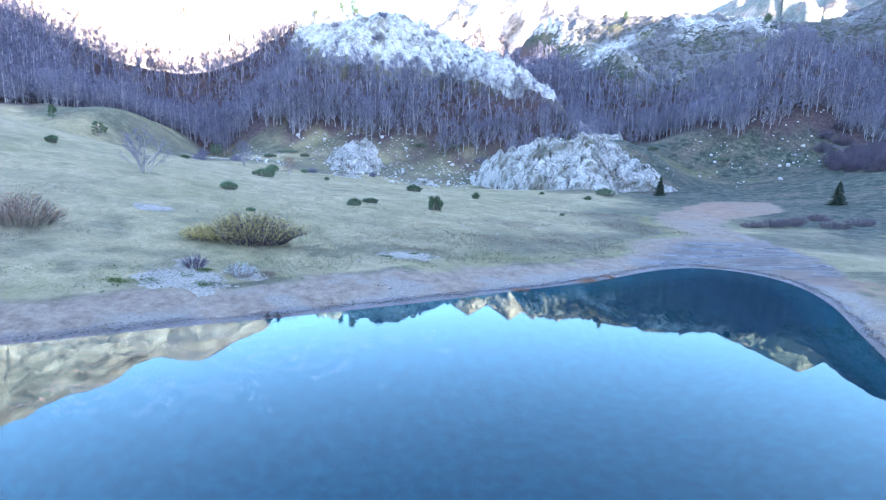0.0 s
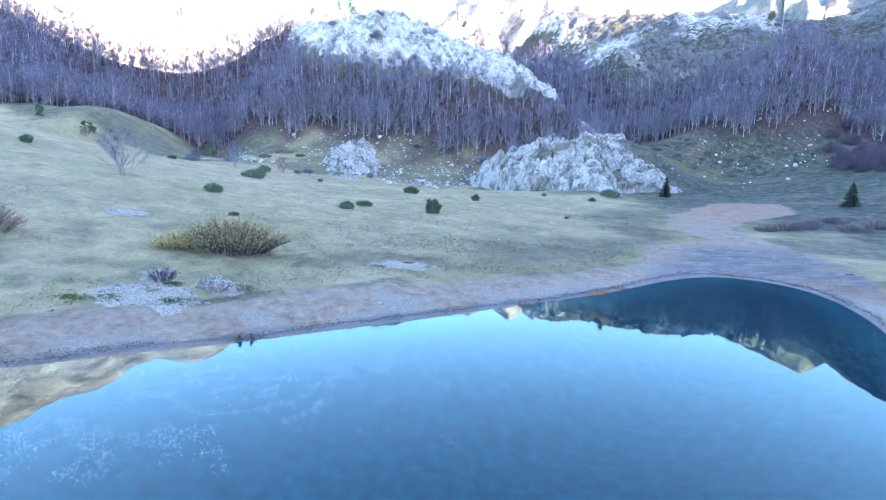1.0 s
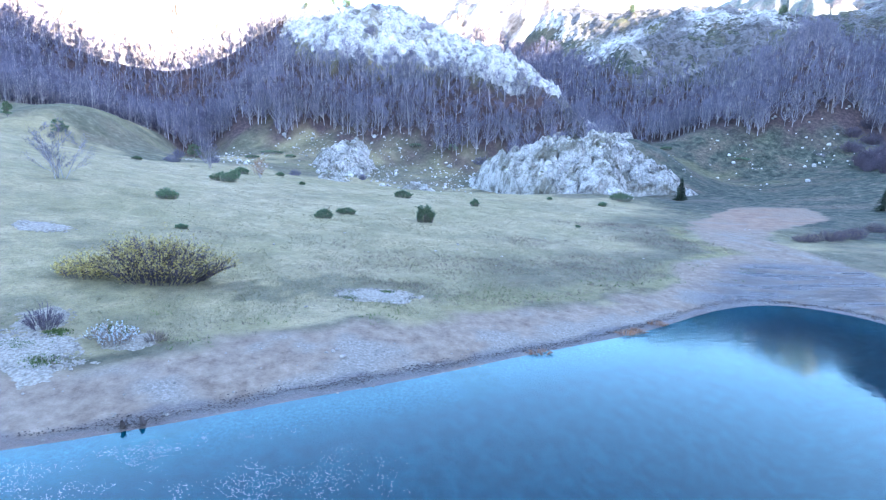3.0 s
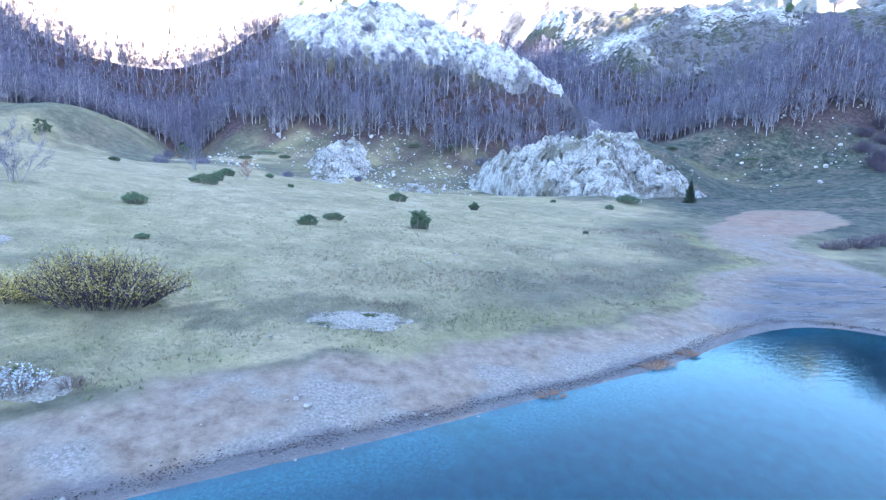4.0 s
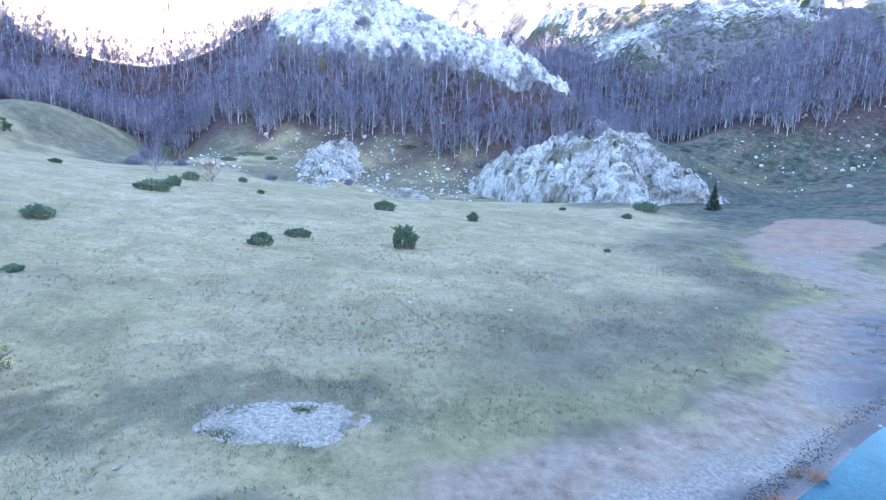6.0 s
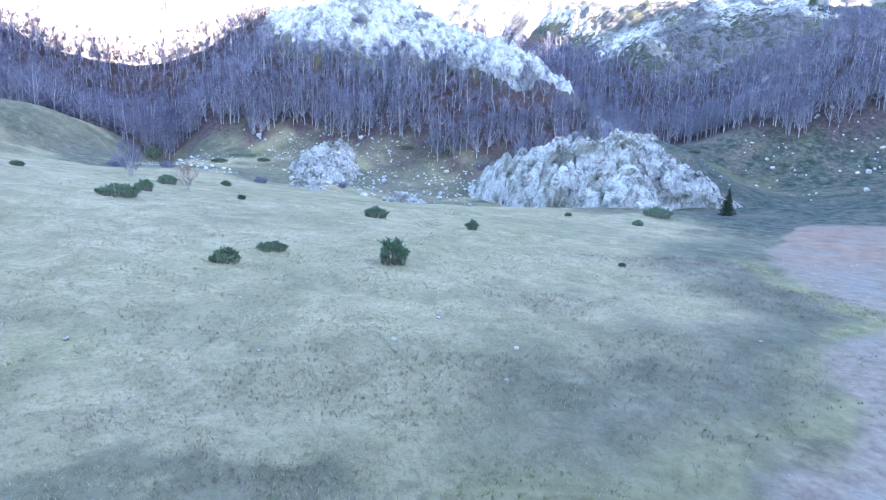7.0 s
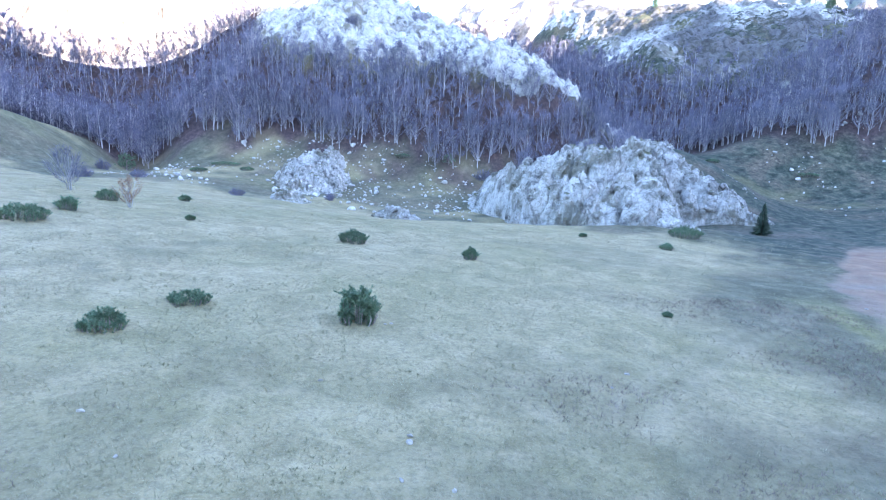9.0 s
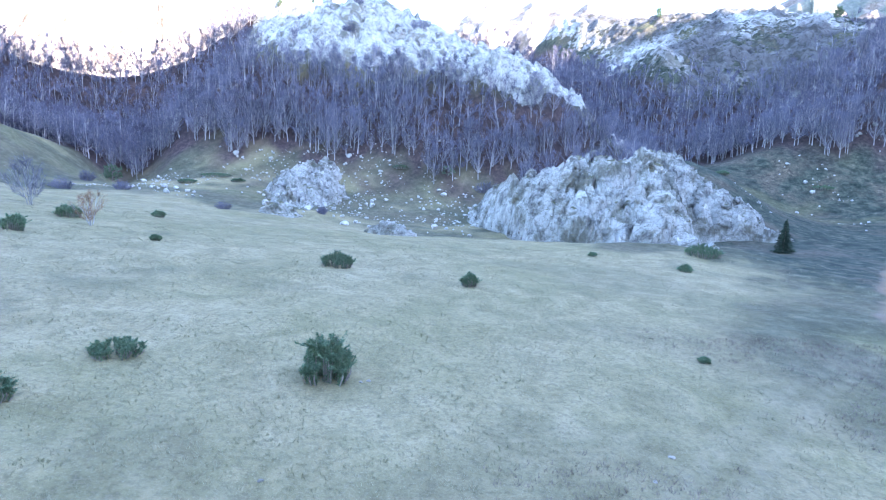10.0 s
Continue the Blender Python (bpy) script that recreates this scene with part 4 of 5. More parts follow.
    forest = new("beech_wood", meshes[0])
    tagged(forest, "dense bare beech wood on the hillside, purple-grey", "forest", kind="stuff")
    crowns = new("crowns", meshes[1])
    crowns.parent = forest
    tagged(crowns, kind="stuff")


build_wood()


# ---- evergreen shrubs and trees ----
def needles_on(rng, shape, p, q, count, size, spread=0.9):
    """Needle tufts along a shoot from p to q."""
    p, q = np.asarray(p, float), np.asarray(q, float)
    f = rng.uniform(0, 1, (count, 1))
    base = p + (q - p) * f
    along = (q - p) / (np.linalg.norm(q - p) + 1e-9)
    way = unit_vectors(rng, count) * spread + along * 0.8
    way /= np.linalg.norm(way, axis=1, keepdims=True)
    tip = base + way * size * rng.uniform(0.6, 1.25, (count, 1)) * (1.15 - 0.45 * f)
    side = np.cross(way, unit_vectors(rng, count))
    side /= np.linalg.norm(side, axis=1, keepdims=True) + 1e-9
    shape.blades(base, tip, np.full(count, size * 0.13), side)


def build_pine_shrub(x, y, wide, tall, label, seed, shoots=26, needles=70):
    """A mountain pine: many upright shoots from one foot, low and spreading or tall."""
    rng = np.random.default_rng(seed)
    stems, green = Shape(), Shape()
    size = 0.09 + 0.05 * tall
    for k in range(shoots):
        ang, out = rng.uniform(0, 6.283), wide * 0.5 * math.sqrt(rng.random())
        top = tall * (1 - 0.62 * (out / (wide * 0.5)) ** 2) * rng.uniform(0.7, 1.08)
        foot = (0.82 * out * math.cos(ang), 0.82 * out * math.sin(ang), -0.12)
        knee = (1.02 * out * math.cos(ang), 1.02 * out * math.sin(ang), top * 0.4)
        tip = (0.97 * out * math.cos(ang), 0.97 * out * math.sin(ang), top)
        stems.tube([foot, knee, tip], [0.012 + 0.012 * tall, 0.010 + 0.008 * tall, 0.006], 4)
        low = np.array(foot)
        needles_on(rng, green, low, tip, needles, size)
        for _ in range(4):
            f = rng.uniform(0.25, 0.8)
            a = np.array(knee) + (np.array(tip) - np.array(knee)) * f
            b = a + np.array([rng.normal(0, 0.5), rng.normal(0, 0.5), 0.75]) * tall * 0.24
            needles_on(rng, green, a, b, needles // 2, size)
    thing = new("mountain_pine")
    tagged(part("branchwork", stems, M_STEM, thing, "thin grey-brown stems"), kind="stuff")
    part("foliage", green, M_NEEDLE, thing)
    thing.matrix_basis = pose(x, y, place(x, y, 0.02), 0, 0, seed * 37 % 360)
    return tagged(thing, label, "shrub", "mountain pines on the meadow")


LOW, UPRIGHT = "low spreading dark green mountain pine on the meadow", "upright bushy dark green mountain pine on the meadow"
build_pine_shrub(-0.9, 77.4, 2.2, 2.15, "tallest bushy dark green mountain pine on the meadow", 1, 44, 110)
for n, (x, y, wide, tall) in enumerate([(-11.6, 72.5, 1.9, 0.95), (-10.1, 77.6, 2.2, 0.75), (-5.1, 101.0, 2.8, 1.35), (6.1, 97.8, 1.25, 1.2), (-27.6, 71.2, 2.3, 1.05),
                                        (-29.6, 91.2, 3.7, 1.35), (-30.9, 98.6, 1.8, 1.4), (-33.4, 108.7, 2.3, 1.4), (-21.4, 102.4, 1.0, 0.55), (30.6, 114.3, 1.6, 0.85),
                                        (-29.7, 118.6, 1.5, 0.9), (22.2, 121.3, 1.0, 0.6), (37.2, 124.4, 4.4, 1.6), (-21.0, 60.1, 1.0, 0.4), (-53.7, 76.4, 1.5, 1.0),
                                        (18.8, 84.5, 0.7, 0.35), (-47.0, 101.0, 1.6, 0.6)]):
    build_pine_shrub(x, y, wide, tall, UPRIGHT if tall > 0.55 * wide else LOW, 20 + n, 34 + int(12 * wide), 60)


def build_spruce(x, y, tall, wide, label, seed):
    rng = np.random.default_rng(seed)
    trunk, green = Shape(), Shape()
    trunk.tube([(0, 0, -0.3), (0, 0, tall * 0.5), (0, 0, tall)], [0.025 * tall, 0.014 * tall, 0.01], 6)
    for k in range(17):
        z = tall * (0.06 + 0.9 * k / 16)
        reach = wide * 0.5 * (1 - k / 17.5) * rng.uniform(0.85, 1.12)
        for b in range(9):
            ang = b * 0.698 + k * 0.37 + rng.normal(0, 0.15)
            r = reach * rng.uniform(0.8, 1.1)
            end = (r * math.cos(ang), r * math.sin(ang), z - 0.18 * r + rng.normal(0, 0.03) * tall)
            needles_on(rng, green, (0, 0, z), end, 36, 0.10 * tall * (0.5 + 0.5 * (1 - k / 17)), 0.55)
    thing = new("spruce_tree")
    part("trunk", trunk, M_STEM, thing)
    part("crown", green, M_DARK_NEEDLE, thing)
    thing.matrix_basis = pose(x, y, place(x, y, 0.05), 0, 0, rng.uniform(0, 360))
    return tagged(thing, label, "tree", "spruces at the valley's edge")


build_spruce(53.3, 134.0, 4.9, 2.9, "small dark green spruce standing alone beside the outcrop", 61)
build_spruce(84.3, 116.2, 4.9, 4.3, "broad dark spruce on the bank by the marsh", 62)


def build_pine_tree(x, y, tall, wide, label, seed):
    """A rounded pine: short trunk, limbs, and clumps of needles."""
    rng = np.random.default_rng(seed)
    trunk, green = Shape(), Shape()
    trunk.tube([(0, 0, -0.4), (0.03 * tall, 0, tall * 0.5), (0, 0.02 * tall, tall * 0.95)], [0.035 * tall, 0.022 * tall, 0.01], 6)
    for k in range(48):
        z = tall * rng.uniform(0.15, 0.95)
        r = wide * 0.5 * math.sqrt(max(0.05, 1 - ((z / tall - 0.42) / 0.62) ** 2)) * rng.uniform(0.55, 1.05)
        ang = rng.uniform(0, 6.283)
        end = np.array([r * math.cos(ang), r * math.sin(ang), z + 0.10 * tall])
        trunk.tube([(0, 0, z * 0.85), tuple(end)], [0.009 * tall, 0.004], 3)
        for _ in range(3):
            a = end * rng.uniform(0.5, 0.95)
            a[2] = end[2] - 0.05 * tall * rng.random()
            needles_on(rng, green, a, a + rng.normal(0, 0.06, 3) * tall + np.array([0, 0, 0.07 * tall]), 38, 0.09 * tall)
    thing = new("pine_tree")
    part("trunk", trunk, M_STEM, thing)
    part("crown", green, M_NEEDLE, thing)
    thing.matrix_basis = pose(x, y, place(x, y, 0.1), 0, 0, rng.uniform(0, 360))
    return tagged(thing, label, "tree", "scattered pines")


build_pine_tree(-43.3, 269.8, 7.0, 6.2, "dark round pine on the rocky summit", 71)
build_pine_tree(-50.1, 272.5, 4.6, 3.2, "small dark pine on the rocky summit", 72)
build_pine_tree(-62.0, 272.0, 2.6, 2.6, "small dark pine on the rocky summit", 73)
build_pine_tree(158.4, 286.1, 5.2, 4.6, "dark pine on the bare hilltop", 74)
build_pine_tree(98.0, 318.0, 4.5, 3.5, "dark pine on the bare hilltop", 75)
build_pine_tree(-76.3, 186.6, 4.2, 5.4, "dark green pine at the foot of the grassy knoll", 76)
build_pine_tree(-105.6, 151.2, 3.4, 2.4, "small dark pine on the grassy knoll", 77)
build_pine_tree(-93.2, 150.8, 3.6, 4.6, "dark green pine on the grassy knoll", 78)
build_pine_tree(4.2, 194.6, 2.4, 4.4, "low dark pine at the edge of the wood", 79)


# ---- bare shrubs and small trees ----
def build_bush(name, x, y, wide, deep, tall, label, seed, twig, leaf=None, stems=70, leaves=0, group="bushes by the lake"):
    """Stems that arch out of the ground, with twigs, and leaves where it still has some."""
    rng = np.random.default_rng(seed)
    wood, foliage = Shape(), Shape()
    feet, tips = [], []
    lf = []
    for k in range(stems):
        ang, rr = rng.uniform(0, 6.283), math.sqrt(rng.random())
        fx, fy = 0.55 * rr * wide * 0.5 * math.cos(ang), 0.55 * rr * deep * 0.5 * math.sin(ang)
        ex, ey = rr * wide * 0.5 * math.cos(ang), rr * deep * 0.5 * math.sin(ang)
        top = tall * (1.02 - 0.68 * rr * rr) * rng.uniform(0.7, 1.08)
        p, q, r = np.array([fx, fy, -0.1]), np.array([(fx + ex) / 2, (fy + ey) / 2, top * 0.6]), np.array([ex, ey, top])
        wood.tube([p, q, r], [0.010 + 0.006 * tall, 0.008 + 0.004 * tall, 0.005], 3)
        m = 16
        f = rng.uniform(0.2, 1, (m, 1))
        b = np.where(f < 0.5, p + (q - p) * 2 * f, q + (r - q) * (2 * f - 1))
        feet.append(b)
        tips.append(b + (unit_vectors(rng, m) * 0.7 + np.array([0.3 * math.cos(ang), 0.3 * math.sin(ang), 0.7])) * tall * rng.uniform(0.08, 0.26, (m, 1)))
        if leaves:
            lf.append(tips[-1][rng.integers(0, m, leaves)] + rng.normal(0, 0.06 * tall, (leaves, 3)))
    feet, tips = np.concatenate(feet), np.concatenate(tips)
    side = np.cross(tips - feet, unit_vectors(rng, len(feet)))
    side /= np.linalg.norm(side, axis=1, keepdims=True) + 1e-9
    wood.blades(feet, tips, np.full(len(feet), 0.006 + 0.004 * tall), side)
    thing = new(name)
    tagged(part("branchwork", wood, twig, thing, "dark bare stems and twigs"), kind="stuff")
    if leaves:
        c = np.concatenate(lf)
        way = unit_vectors(rng, len(c))
        side = np.cross(way, unit_vectors(rng, len(c)))
        side /= np.linalg.norm(side, axis=1, keepdims=True) + 1e-9
        foliage.blades(c, c + way * 0.11, np.full(len(c), 0.045), side)
        part("leaves", foliage, leaf, thing)
    thing.matrix_basis = pose(x, y, place(x, y, 0.02))
    return tagged(thing, label, "bush", group)


build_bush("willow_bush", -16.6, 47.6, 9.8, 5.2, 2.6, "wide willow bush with thin yellow autumn leaves", 81, M_DARK_TWIG, M_WILLOW, 240, 26)
build_bush("willow_bush", -20.6, 46.6, 3.6, 3.0, 1.3, "low willow bush with yellow leaves", 82, M_DARK_TWIG, M_WILLOW, 70, 26)
build_bush("willow_bush", -34.5, 44.5, 7.5, 5.0, 2.6, "wide bush with thin russet leaves and purple twigs", 83, M_SEDGE, M_RUSSET, 150, 9)
build_bush("bare_bush", -18.1, 39.6, 1.9, 1.7, 1.15, "small leafless purple-brown bush on the gravel", 84, M_DARK_TWIG, None, 60)
build_bush("bare_bush", -14.4, 38.9, 2.6, 1.7, 0.85, "low grey seed-headed bush beside the gravel", 85, M_SEDGE, M_FOAM, 70, 6)
build_bush("bare_bush", -12.6, 39.4, 1.3, 1.1, 0.6, "low dark bush beside the gravel", 86, M_SEDGE, None, 40)
for n, (x, y, wide, tall) in enumerate([(47.5, 82.5, 4.2, 1.1), (51.5, 84.0, 5.0, 1.5), (55.5, 86.0, 4.6, 1.2), (59.0, 89.5, 4.0, 1.0), (64.0, 92.0, 5.0, 1.3), (61.0, 84.0, 5.5, 1.2), (68.0, 88.0, 6.0, 1.4)]):
    build_bush("sedge_bush", x, y, wide, wide * 0.7, tall, "low dark grey-green bush beside the stream bed", 90 + n, M_DARK_TWIG, M_SEDGE, 130, 4, "sedge bushes by the stream")
for n, (x, y) in enumerate([(6.6, 42.5), (12.6, 46.2), (13.4, 46.7), (15.3, 48.3)]):
    build_bush("sedge_clump", x, y, 1.7, 0.9, 0.3, "rusty sedge clump at the water's edge", 105 + n, M_RUSSET, None, 60, 0, "sedge clumps on the shore")
# low juniper mats on the clearing
for n, (x, y, wide) in enumerate([(-54, 193, 7.5), (-58, 186, 4.5), (-47, 189, 3.5), (-8, 196, 4), (96, 190, 5), (74, 196, 4)]):
    build_pine_shrub(x, y, wide, 1.0, "dark low juniper mat on the grassy slope", 210 + n, 130, 46)
# bushes in the cleft and on ledges of the rocky dome
for n, (x, y, wide, tall) in enumerate([(-27, 240, 5, 3.5), (-27, 247, 5, 3.5), (-28, 233, 5, 4), (-7, 240, 7, 3), (-4, 236, 4, 2), (8, 236, 3, 2), (-48, 262, 4, 2), (-52, 268, 5, 2.2), (20, 234, 5, 3), (-60, 262, 4, 2.2)]):
    build_bush("bare_bush", x, y, wide, wide * 0.8, tall, "leafless purple-grey bush in a cleft of the rocks", 230 + n, M_TWIG, None, 90, 0, "bushes on the slope")
# thicket on the east bank and under the wood's edge
rng_t = np.random.default_rng(44)
for n in range(84):
    along, up = rng_t.random(), rng_t.random()
    x, y = 112 + 44 * along + rng_t.normal(0, 3.0) + 10 * up, 148 + 16 * along + 26 * up * (0.4 + 0.6 * along) + rng_t.normal(0, 3)
    build_bush("thicket_bush", x, y, rng_t.uniform(5, 8), rng_t.uniform(5, 7), rng_t.uniform(3.5, 6), "tall dense leafless dark purple bush", 120 + n, M_DARK_TWIG, None, 95, 0, "thicket on the east bank")
for n, (x, y, wide, tall) in enumerate([(13.8, 191.5, 7, 3.0), (18.5, 190.0, 5, 2.4), (38.0, 171.0, 7, 3.4), (33.0, 160.5, 4.5, 2.6), (29.5, 153.0, 5.0, 2.4), (31.0, 150.0, 4.0, 1.8), (44.0, 172.0, 5, 3), (-20.5, 163, 2.5, 1.6), (-36, 153, 3.5, 1.6), (-70, 160, 5, 2.4), (-62, 166, 4, 2), (-77, 178, 4, 2.5)]):
    build_bush("bare_bush", x, y, wide, wide * 0.8, tall, "leafless purple-grey bush among the rocks", 160 + n, M_TWIG, None, 110, 0, "bushes on the slope")

for n in range(40):
    x = rng_t.uniform(116, 152)
    y = rng_t.uniform(160, 172) + 0.7 * (x - 116) * rng_t.random()
    build_bush("thicket_bush", x, y, rng_t.uniform(4, 7), rng_t.uniform(4, 6), rng_t.uniform(3.0, 5.5), "tall dense leafless dark purple bush", 300 + n, M_DARK_TWIG, None, 90, 0, "thicket on the east bank")
for n, (x, y, wide, tall) in enumerate([(126, 184, 7, 4.0), (131, 191, 6, 3.5), (134, 187, 7, 4.5), (129, 178, 6, 3.4), (138, 194, 7, 4.2)]):
    build_bush("thicket_bush", x, y, wide, wide * 0.8, tall, "tall dense leafless dark purple bush", 180 + n, M_DARK_TWIG, None, 150, 0, "thicket on the east bank")


def build_small_tree(x, y, tall, stems, label, seed, twig=None):
    rng = np.random.default_rng(seed)
    wood, crown = beech_shapes(rng, tall, stems, 3000, 6, 30, 0.0048, 0.14, 0.30, 1)
    thing = new("small_tree")
    part("trunk", wood, M_BARK, thing, "several pale slender stems", True)
    part("crown", crown, twig or M_TWIG, thing, "fine bare twigs")
    thing.matrix_basis = pose(x, y, place(x, y, 0.05), 0, 0, rng.uniform(0, 360))
    thing.scale = (1.2, 1.2, 1)
    return tagged(thing, label, "tree", "small trees on the meadow")


build_small_tree(-38.0, 70.4, 5.6, 6, "small leafless tree with several pale stems", 181)
build_small_tree(-40.4, 113.5, 5.4, 5, "small leafless tree with several stems on the meadow's edge", 182)
build_small_tree(-29.2, 105.4, 3.6, 5, "small leafless tree with a few russet twigs", 183, M_RUSSET)
build_small_tree(46.5, 178.0, 9.0, 5, "leafless tree with spreading crown behind the outcrop", 184)
build_small_tree(39.5, 179.0, 8.0, 5, "leafless tree with spreading crown behind the outcrop", 185)
for n, (x, y, tall) in enumerate([(33, 188, 8.0), (41, 193, 9.0), (49, 199, 9.5), (37, 199, 9.0), (30, 196, 8.5), (55, 205, 9.0), (46, 207, 9.5), (24, 194, 8.0), (62, 198, 8.0), (54, 193, 8.5)]):
    build_small_tree(x, y, tall, 3, "pale-stemmed leafless tree at the foot of the rocky dome", 186 + n)


# ---- grass, stones, weed ----
def scatter_blades(name, label, mat, xs, ys, per, tall, wide, seed, category="grass"):
    """Tufts of blades: ONE mesh."""
    rng = np.random.default_rng(seed)
    zs = height(xs, ys)
    n = len(xs) * per
    X, Y, Z = (np.repeat(v, per) for v in (xs, ys, zs))
    T = np.repeat(np.broadcast_to(tall, xs.shape), per) * rng.uniform(0.6, 1.3, n)
    base = np.stack([X + rng.normal(0, 0.05, n), Y + rng.normal(0, 0.05, n), Z - 0.02], 1)
    lean = rng.normal(0, 0.5, (n, 2))
    tip = base + np.stack([lean[:, 0] * T, lean[:, 1] * T, T], 1)
    ang = rng.uniform(0, 6.283, n)
    side = np.stack([np.cos(ang), np.sin(ang), np.zeros(n)], 1)
    s = Shape()
    s.blades(base, tip, np.full(n, wide), side)
    ob = part(name, s, mat, None)
    return tagged(ob, label, category, kind="stuff")


def build_grass():
    rng = np.random.default_rng(301)
    # meadow turf, thick along the flight line
    n = 62000
    y = 40 + 85 * rng.random(n) ** 1.25
    x = 2.0 + rng.normal(0, 1, n) * (9 + 0.28 * (y - 40)) - 4
    keep = (shore_distance(x, y) > 7 + 1.5 * fractal(x / 3, y / 3, 0, 2, 70)) & (fractal(x / 2.5, y / 2.5, 0, 3, 305) > -0.35)
    x, y = x[keep], y[keep]
    scatter_blades("meadow_grass", "short dry straw-coloured meadow grass", M_GRASS, x, y, 4, 0.13, 0.011, 302)
    # dead sedge behind the beach
    n = 70000
    x, y = rng.uniform(-42, 34, n), rng.uniform(30, 96, n)
    d = shore_distance(x, y)
    score = fractal(x / 9, y / 5, 0, 4, 77) + np.interp(d, (5, 8, 14, 24, 36), (0.2, 0.25, 0.15, -0.1, -0.6)) + 0.5 * ramp(x, 2, 18)
    bank = np.interp(y, (46, 55, 60, 65, 68, 71.4, 76, 84), (15, 16.6, 20.5, 24.5, 28, 33.9, 32.8, 33.5)) - x
    score = score + 0.5 * ramp(11 - np.abs(bank - 4), 0, 6) * ramp(y, 50, 58) - 2 * ramp(-bank, -0.5, 0.5)
    keep = (d > 6.0) & (d < 36) & (score > 0.45 + 0.7 * rng.random(n))
    scatter_blades("dead_sedge", "dead purple-brown sedge behind the beach", M_SEDGE, x[keep], y[keep], 4, 0.20, 0.011, 303)
    # green herbs near the beach and on the gravel
    n = 9000
    x, y = rng.uniform(-40, 30, n), rng.uniform(30, 66, n)
    d = shore_distance(x, y)
    keep = (d > 5.2) & (d < 11) & (fractal(x / 2.2, y / 2.2, 0, 3, 306) > 0.15)
    scatter_blades("green_grass", "green grass tufts along the top of the beach", M_HERB, x[keep], y[keep], 5, 0.15, 0.014, 304)
    spots = [(-17.6, 37.6, 0.9), (-16.2, 36.6, 0.8), (-19.5, 36.2, 1.0), (-17.2, 39.2, 0.5), (-2.4, 49.2, 0.5), (-4.6, 47.5, 0.5), (-21.5, 35.6, 0.8), (-15.0, 40.0, 0.7)]
    xs = np.concatenate([rng.normal(a, r * 0.5, 130) for a, b, r in spots])
    ys = np.concatenate([rng.normal(b, r * 0.35, 130) for a, b, r in spots])
    scatter_blades("green_herbs", "fresh green herbs growing in the gravel", M_HERB, xs, ys, 4, 0.12, 0.03, 307, "herbs")


def build_stones():
    rng = np.random.default_rng(401)
    kinds = [boulder_mesh(rng, "stone") for _ in range(4)]
    for k in kinds:
        k.materials.clear()
        k.materials.append(M_STONE)
    singles = [(2.7, 65.9), (2.6, 63.8), (4.2, 63.6), (-5.7, 63.5), (-1.2, 69.9), (-8.1, 65.6), (11.3, 71.8), (12.5, 73.4), (0.6, 77.4), (0.9, 77.6), (5.7, 58.8), (6.6, 62.5),
               (20.8, 66.2), (2.7, 66.3), (0.6, 62.1), (-12.7, 58.6), (-5.0, 59.4), (-4.5, 40.0), (-4.2, 40.2), (-6.8, 45.4), (14.6, 50.2), (36.5, 90.0), (44.5, 91.5), (45.3, 91.8), (-3.6, 39.8)]
    for n, (x, y) in enumerate(singles):
        size = rng.uniform(0.16, 0.3)
        ob = new("stone", kinds[n % 4])
        ob.matrix_world = pose(x, y, place(x, y, -0.1 * size), 0, 0, rng.uniform(0, 360)) @ Matrix.Diagonal((size * 1.3, size, size * 0.7, 1))
        tagged(ob, "white limestone stone lying in short grass", "stone", "stones on the meadow")
    # pebbles on beach, gravel patches and stream bed
    n = 15000
    x, y = rng.uniform(-40, 48, n), rng.uniform(24, 96, n)
    d = shore_distance(x, y)
    path = np.interp(y, (46, 55, 62, 72, 84, 95), (31, 30, 34, 38, 43, 49))
    heap = np.maximum.reduce([disc(x, y, -17.5, 37.2, 3.4, 2.3, -12), disc(x, y, -18.6, 40.5, 1.3, 1.6, 20), disc(x, y, -2.9, 48.4, 3.1, 1.5, 14), disc(x, y, -28.8, 54.6, 2.1, 1.4), disc(x, y, -13.4, 39.0, 1.4, 1.1)])
    keep = ((d > -0.2) & (d < 1.6)) | ((d > 1.6) & (d < 5) & (rng.random(n) < 0.22)) | ((np.abs(x - path) < 6) & (y > 50) & (rng.random(n) < 0.3) & (d > 0)) | (heap > 0.5)
    hx, hy = [], []
    for cx, cy, a, b, m in ((-17.5, 37.2, 3.2, 2.1, 1500), (-2.9, 48.4, 3.0, 1.3, 1100), (-28.8, 54.6, 2.0, 1.3, 500), (-18.6, 40.5, 1.2, 1.5, 300)):
        ang, rr = rng.uniform(0, 6.283, m), np.sqrt(rng.random(m))
        hx.append(cx + a * rr * np.cos(ang))
        hy.append(cy + b * rr * np.sin(ang))
    hx, hy = np.concatenate(hx), np.concatenate(hy)
    inside = np.maximum.reduce([disc(hx, hy, -17.5, 37.2, 3.4, 2.3, -12), disc(hx, hy, -18.6, 40.5, 1.3, 1.6, 20), disc(hx, hy, -2.9, 48.4, 3.1, 1.5, 14), disc(hx, hy, -28.8, 54.6, 2.1, 1.4)]) > 0.4
    x, y = np.concatenate([x[keep], hx[inside]]), np.concatenate([y[keep], hy[inside]])
    z = height(x, y)
    s = Shape()
    m = len(x)
    size = 0.025 + 0.085 * rng.random(m) ** 3
    corners = np.array([(1, 0, 0), (0, 1, 0), (-1, 0, 0), (0, -1, 0), (0, 0, 0.7), (0, 0, -0.7)], float)
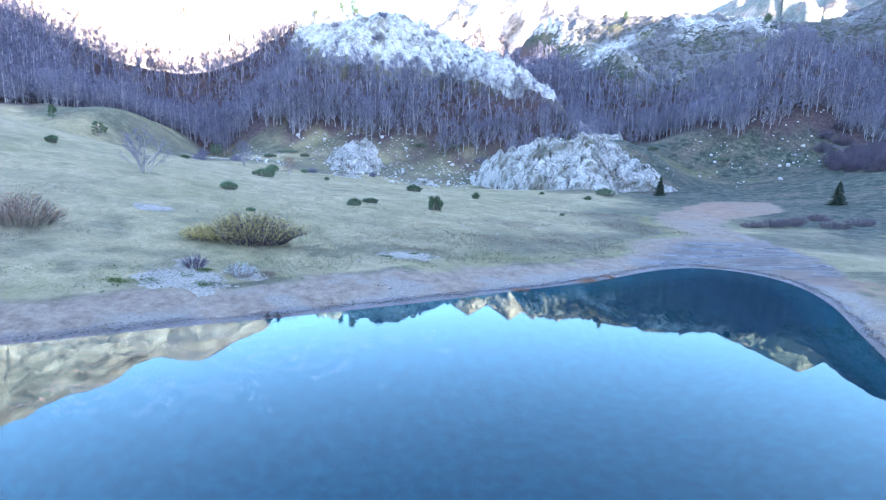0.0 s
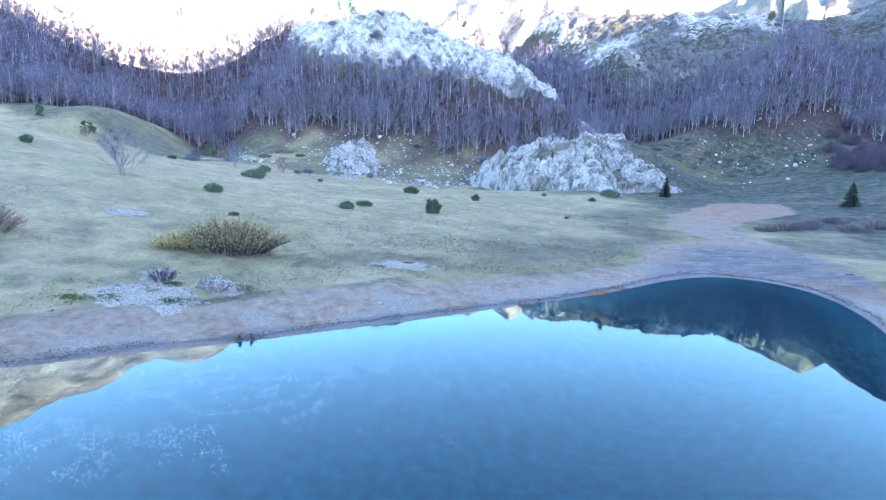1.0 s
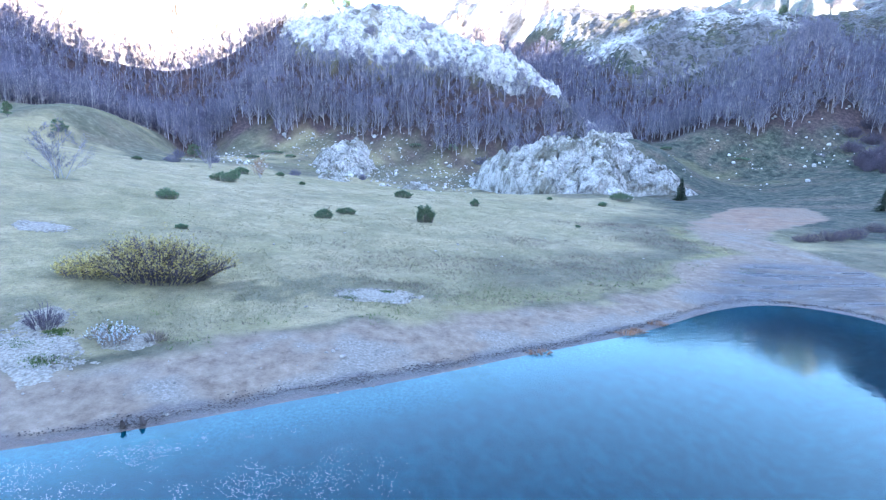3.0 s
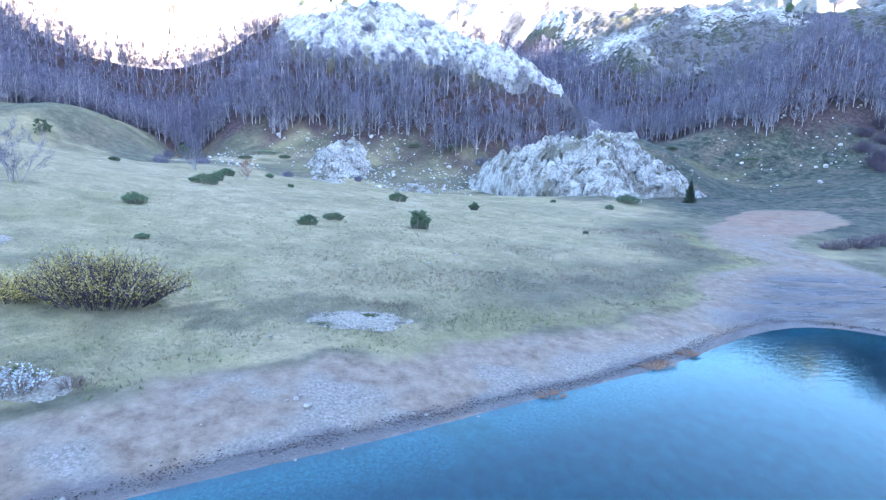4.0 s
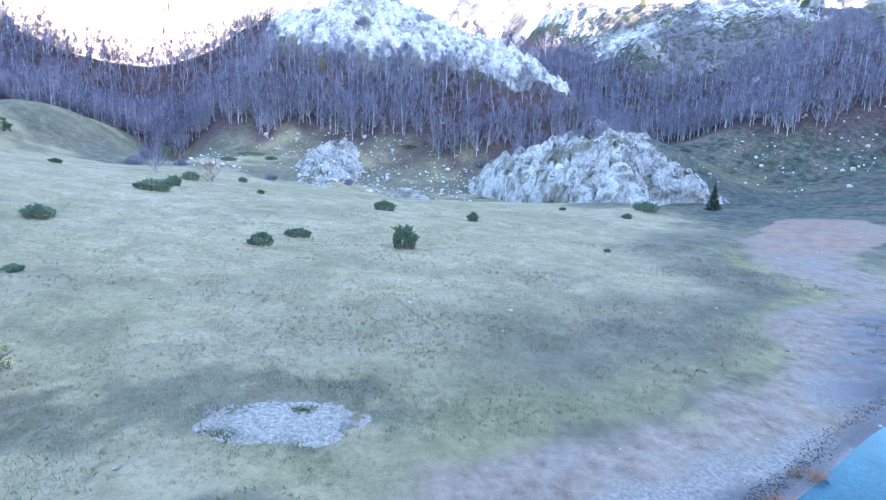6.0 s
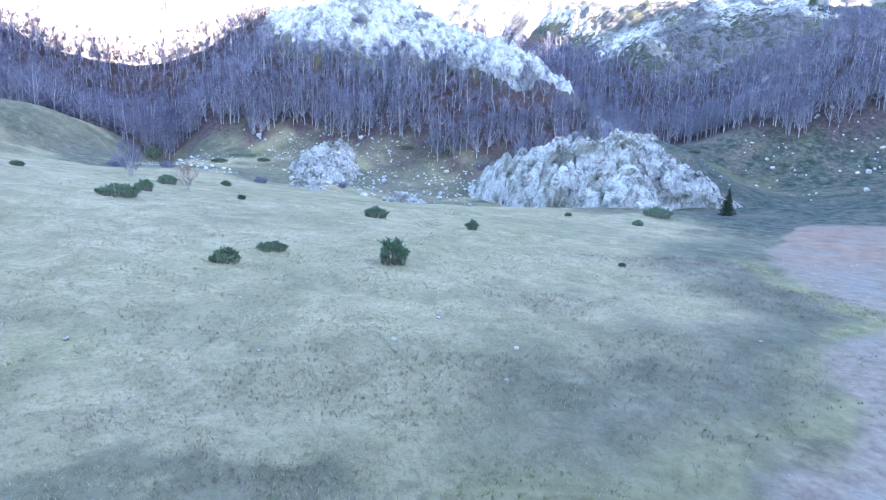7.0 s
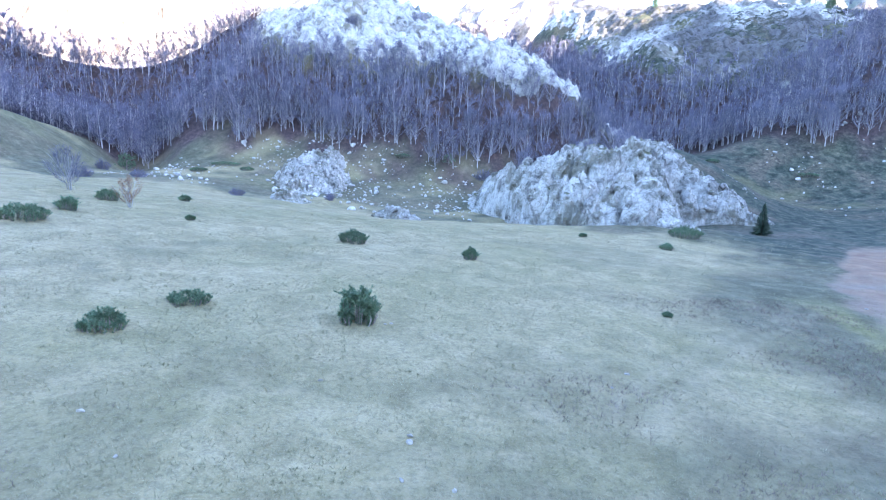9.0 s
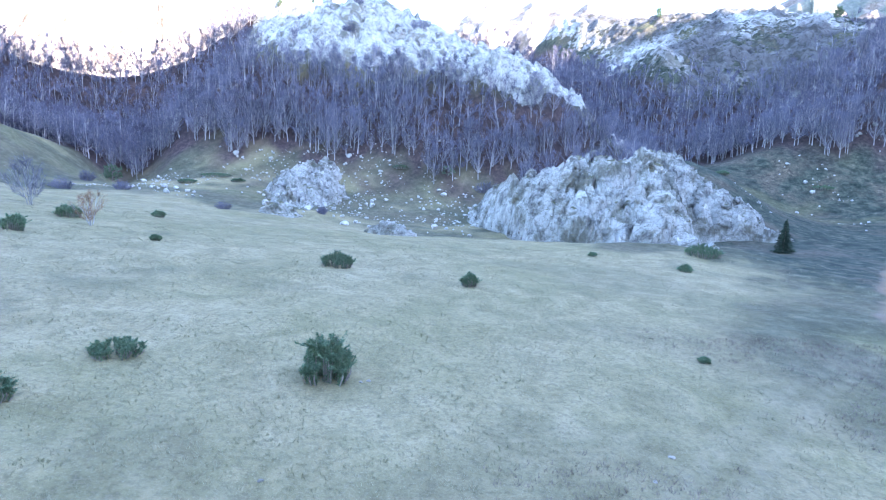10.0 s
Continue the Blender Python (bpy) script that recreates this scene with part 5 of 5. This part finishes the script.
    tri = np.array([(0, 1, 4), (1, 2, 4), (2, 3, 4), (3, 0, 4), (1, 0, 5), (2, 1, 5), (3, 2, 5), (0, 3, 5)])
    v = corners[None] * rng.uniform(0.6, 1.3, (m, 6, 1)) * size[:, None, None]
    ang = rng.uniform(0, 6.283, m)
    c, q = np.cos(ang)[:, None], np.sin(ang)[:, None]
    v = np.stack([v[..., 0] * c - v[..., 1] * q + x[:, None], v[..., 0] * q + v[..., 1] * c + y[:, None], v[..., 2] + z[:, None] + 0.2 * size[:, None]], -1)
    s.add(v.reshape(-1, 3), (tri[None] + 6 * np.arange(m)[:, None, None]).reshape(-1, 3))
    tagged(part("pebbles", s, M_STONE, None), "grey and white pebbles along the beach", "pebbles", kind="stuff")
    # a low ridge of dark wet pebbles and drift just above the water
    n = 90000
    along = rng.random(n) * len(SHORE)
    k, f = along.astype(int), (along % 1)[:, None]
    spot = SHORE[k] * (1 - f) + np.roll(SHORE, -1, 0)[k] * f + rng.uniform(-1.7, 1.7, (n, 2))
    spot = spot[(spot[:, 1] > 24) & (spot[:, 0] > -40)]
    x, y, n = spot[:, 0], spot[:, 1], len(spot)
    d = shore_distance(x, y)
    line = 0.75 + 0.30 * fractal(x / 5, y / 5, 0, 2, 411)
    keep = np.abs(d - line) < 0.50 * rng.random(n) * (0.9 + 0.7 * fractal(x / 2, y / 2, 0, 2, 412))
    x, y = x[keep], y[keep]
    z, m = height(x, y), int(keep.sum())
    size = 0.013 + 0.033 * rng.random(m) ** 2
    v = corners[None] * rng.uniform(0.6, 1.4, (m, 6, 1)) * size[:, None, None] + np.stack([x, y, z + 0.3 * size], 1)[:, None, :]
    s = Shape()
    s.add(v.reshape(-1, 3), (tri[None] + 6 * np.arange(m)[:, None, None]).reshape(-1, 3))
    tagged(part("wrack", s, M_DRIFTWOOD, None), "dark line of wet pebbles and drift along the water", "wrack", kind="stuff")
    # small broken stones on the slopes
    n = 5200
    x, y = rng.uniform(-75, 130, n), rng.uniform(150, 206, n)
    edge = np.interp(x, WOOD_EDGE_X, WOOD_EDGE_Y)
    dens = fractal(x / 10, y / 10, 0, 3, 91)
    keep = (y < edge + 6) & (dens > np.where(x > 20, 0.6, 0.05)) & ((y > 166) | (x > 20)) & ((x < 18) | (x > 66))
    x, y = x[keep], y[keep]
    z, m = height(x, y), int(keep.sum())
    size = 0.10 + 0.32 * rng.random(m) ** 2.5
    v = corners[None] * rng.uniform(0.6, 1.3, (m, 6, 1)) * size[:, None, None]
    v = v + np.stack([x, y, z + 0.15 * size], 1)[:, None, :]
    s = Shape()
    s.add(v.reshape(-1, 3), (tri[None] + 6 * np.arange(m)[:, None, None]).reshape(-1, 3))
    tagged(part("scree", s, M_BOULDER, None), "small broken limestone scattered over the slope", "scree", kind="stuff")


def build_weed():
    """Pale weed flakes that float on the lake in strands."""
    rng = np.random.default_rng(501)
    n = 90000
    x, y = rng.uniform(-17, 1, n), rng.uniform(20, 34, n)
    score = 0.75 - 2.2 * np.abs(fractal(x / 1.5, y / 1.2, 0, 3, 505)) + 0.7 * fractal(x / 3.2, y / 2.6, 0, 3, 508)
    keep = (score > 0.38) & (shore_distance(x, y) < -1.2) & (rng.random(n) < 0.4 * ramp(2.5 - x * 0.4 - np.abs(y - 27) * 0.35, 0, 4))
    x, y = x[keep], y[keep]
    m = len(x)
    x, y = x + rng.normal(0, 0.16, m), y + rng.normal(0, 0.16, m)
    s = Shape()
    ang = rng.uniform(0, 6.283, (m, 1)) + np.arange(3) * 2.094
    r = rng.uniform(0.009, 0.025, (m, 3))
    v = np.stack([x[:, None] + r * np.cos(ang), y[:, None] + r * np.sin(ang), np.full((m, 3), 0.006)], -1)
    s.add(v.reshape(-1, 3), np.arange(3 * m).reshape(-1, 3))
    tagged(part("floating_weed", s, M_FOAM, None), "pale weed flakes floating on the lake", "water weed", kind="stuff")


build_grass()
build_stones()
build_weed()


def build_stump(x, y, seed):
    rng = np.random.default_rng(seed)
    s = Shape()
    s.tube([(0, 0, -0.1), (0.03, 0.02, 0.12), (0.08, 0.0, 0.3)], [0.12, 0.09, 0.05], 7)
    for k in range(5):
        ang = rng.uniform(0, 6.283)
        s.tube([(0, 0, 0.05), (0.3 * math.cos(ang), 0.3 * math.sin(ang), rng.uniform(0.0, 0.2))], [0.04, 0.012], 4)
    ob = part("driftwood", s, M_DRIFTWOOD, None)
    ob.matrix_basis = pose(x, y, place(x, y), 0, 0, rng.uniform(0, 360))
    return tagged(ob, "dark wet driftwood stump on the shore", "driftwood", "driftwood on the shore")


build_stump(-10.7, 33.2, 1)
build_stump(-10.1, 33.5, 2)
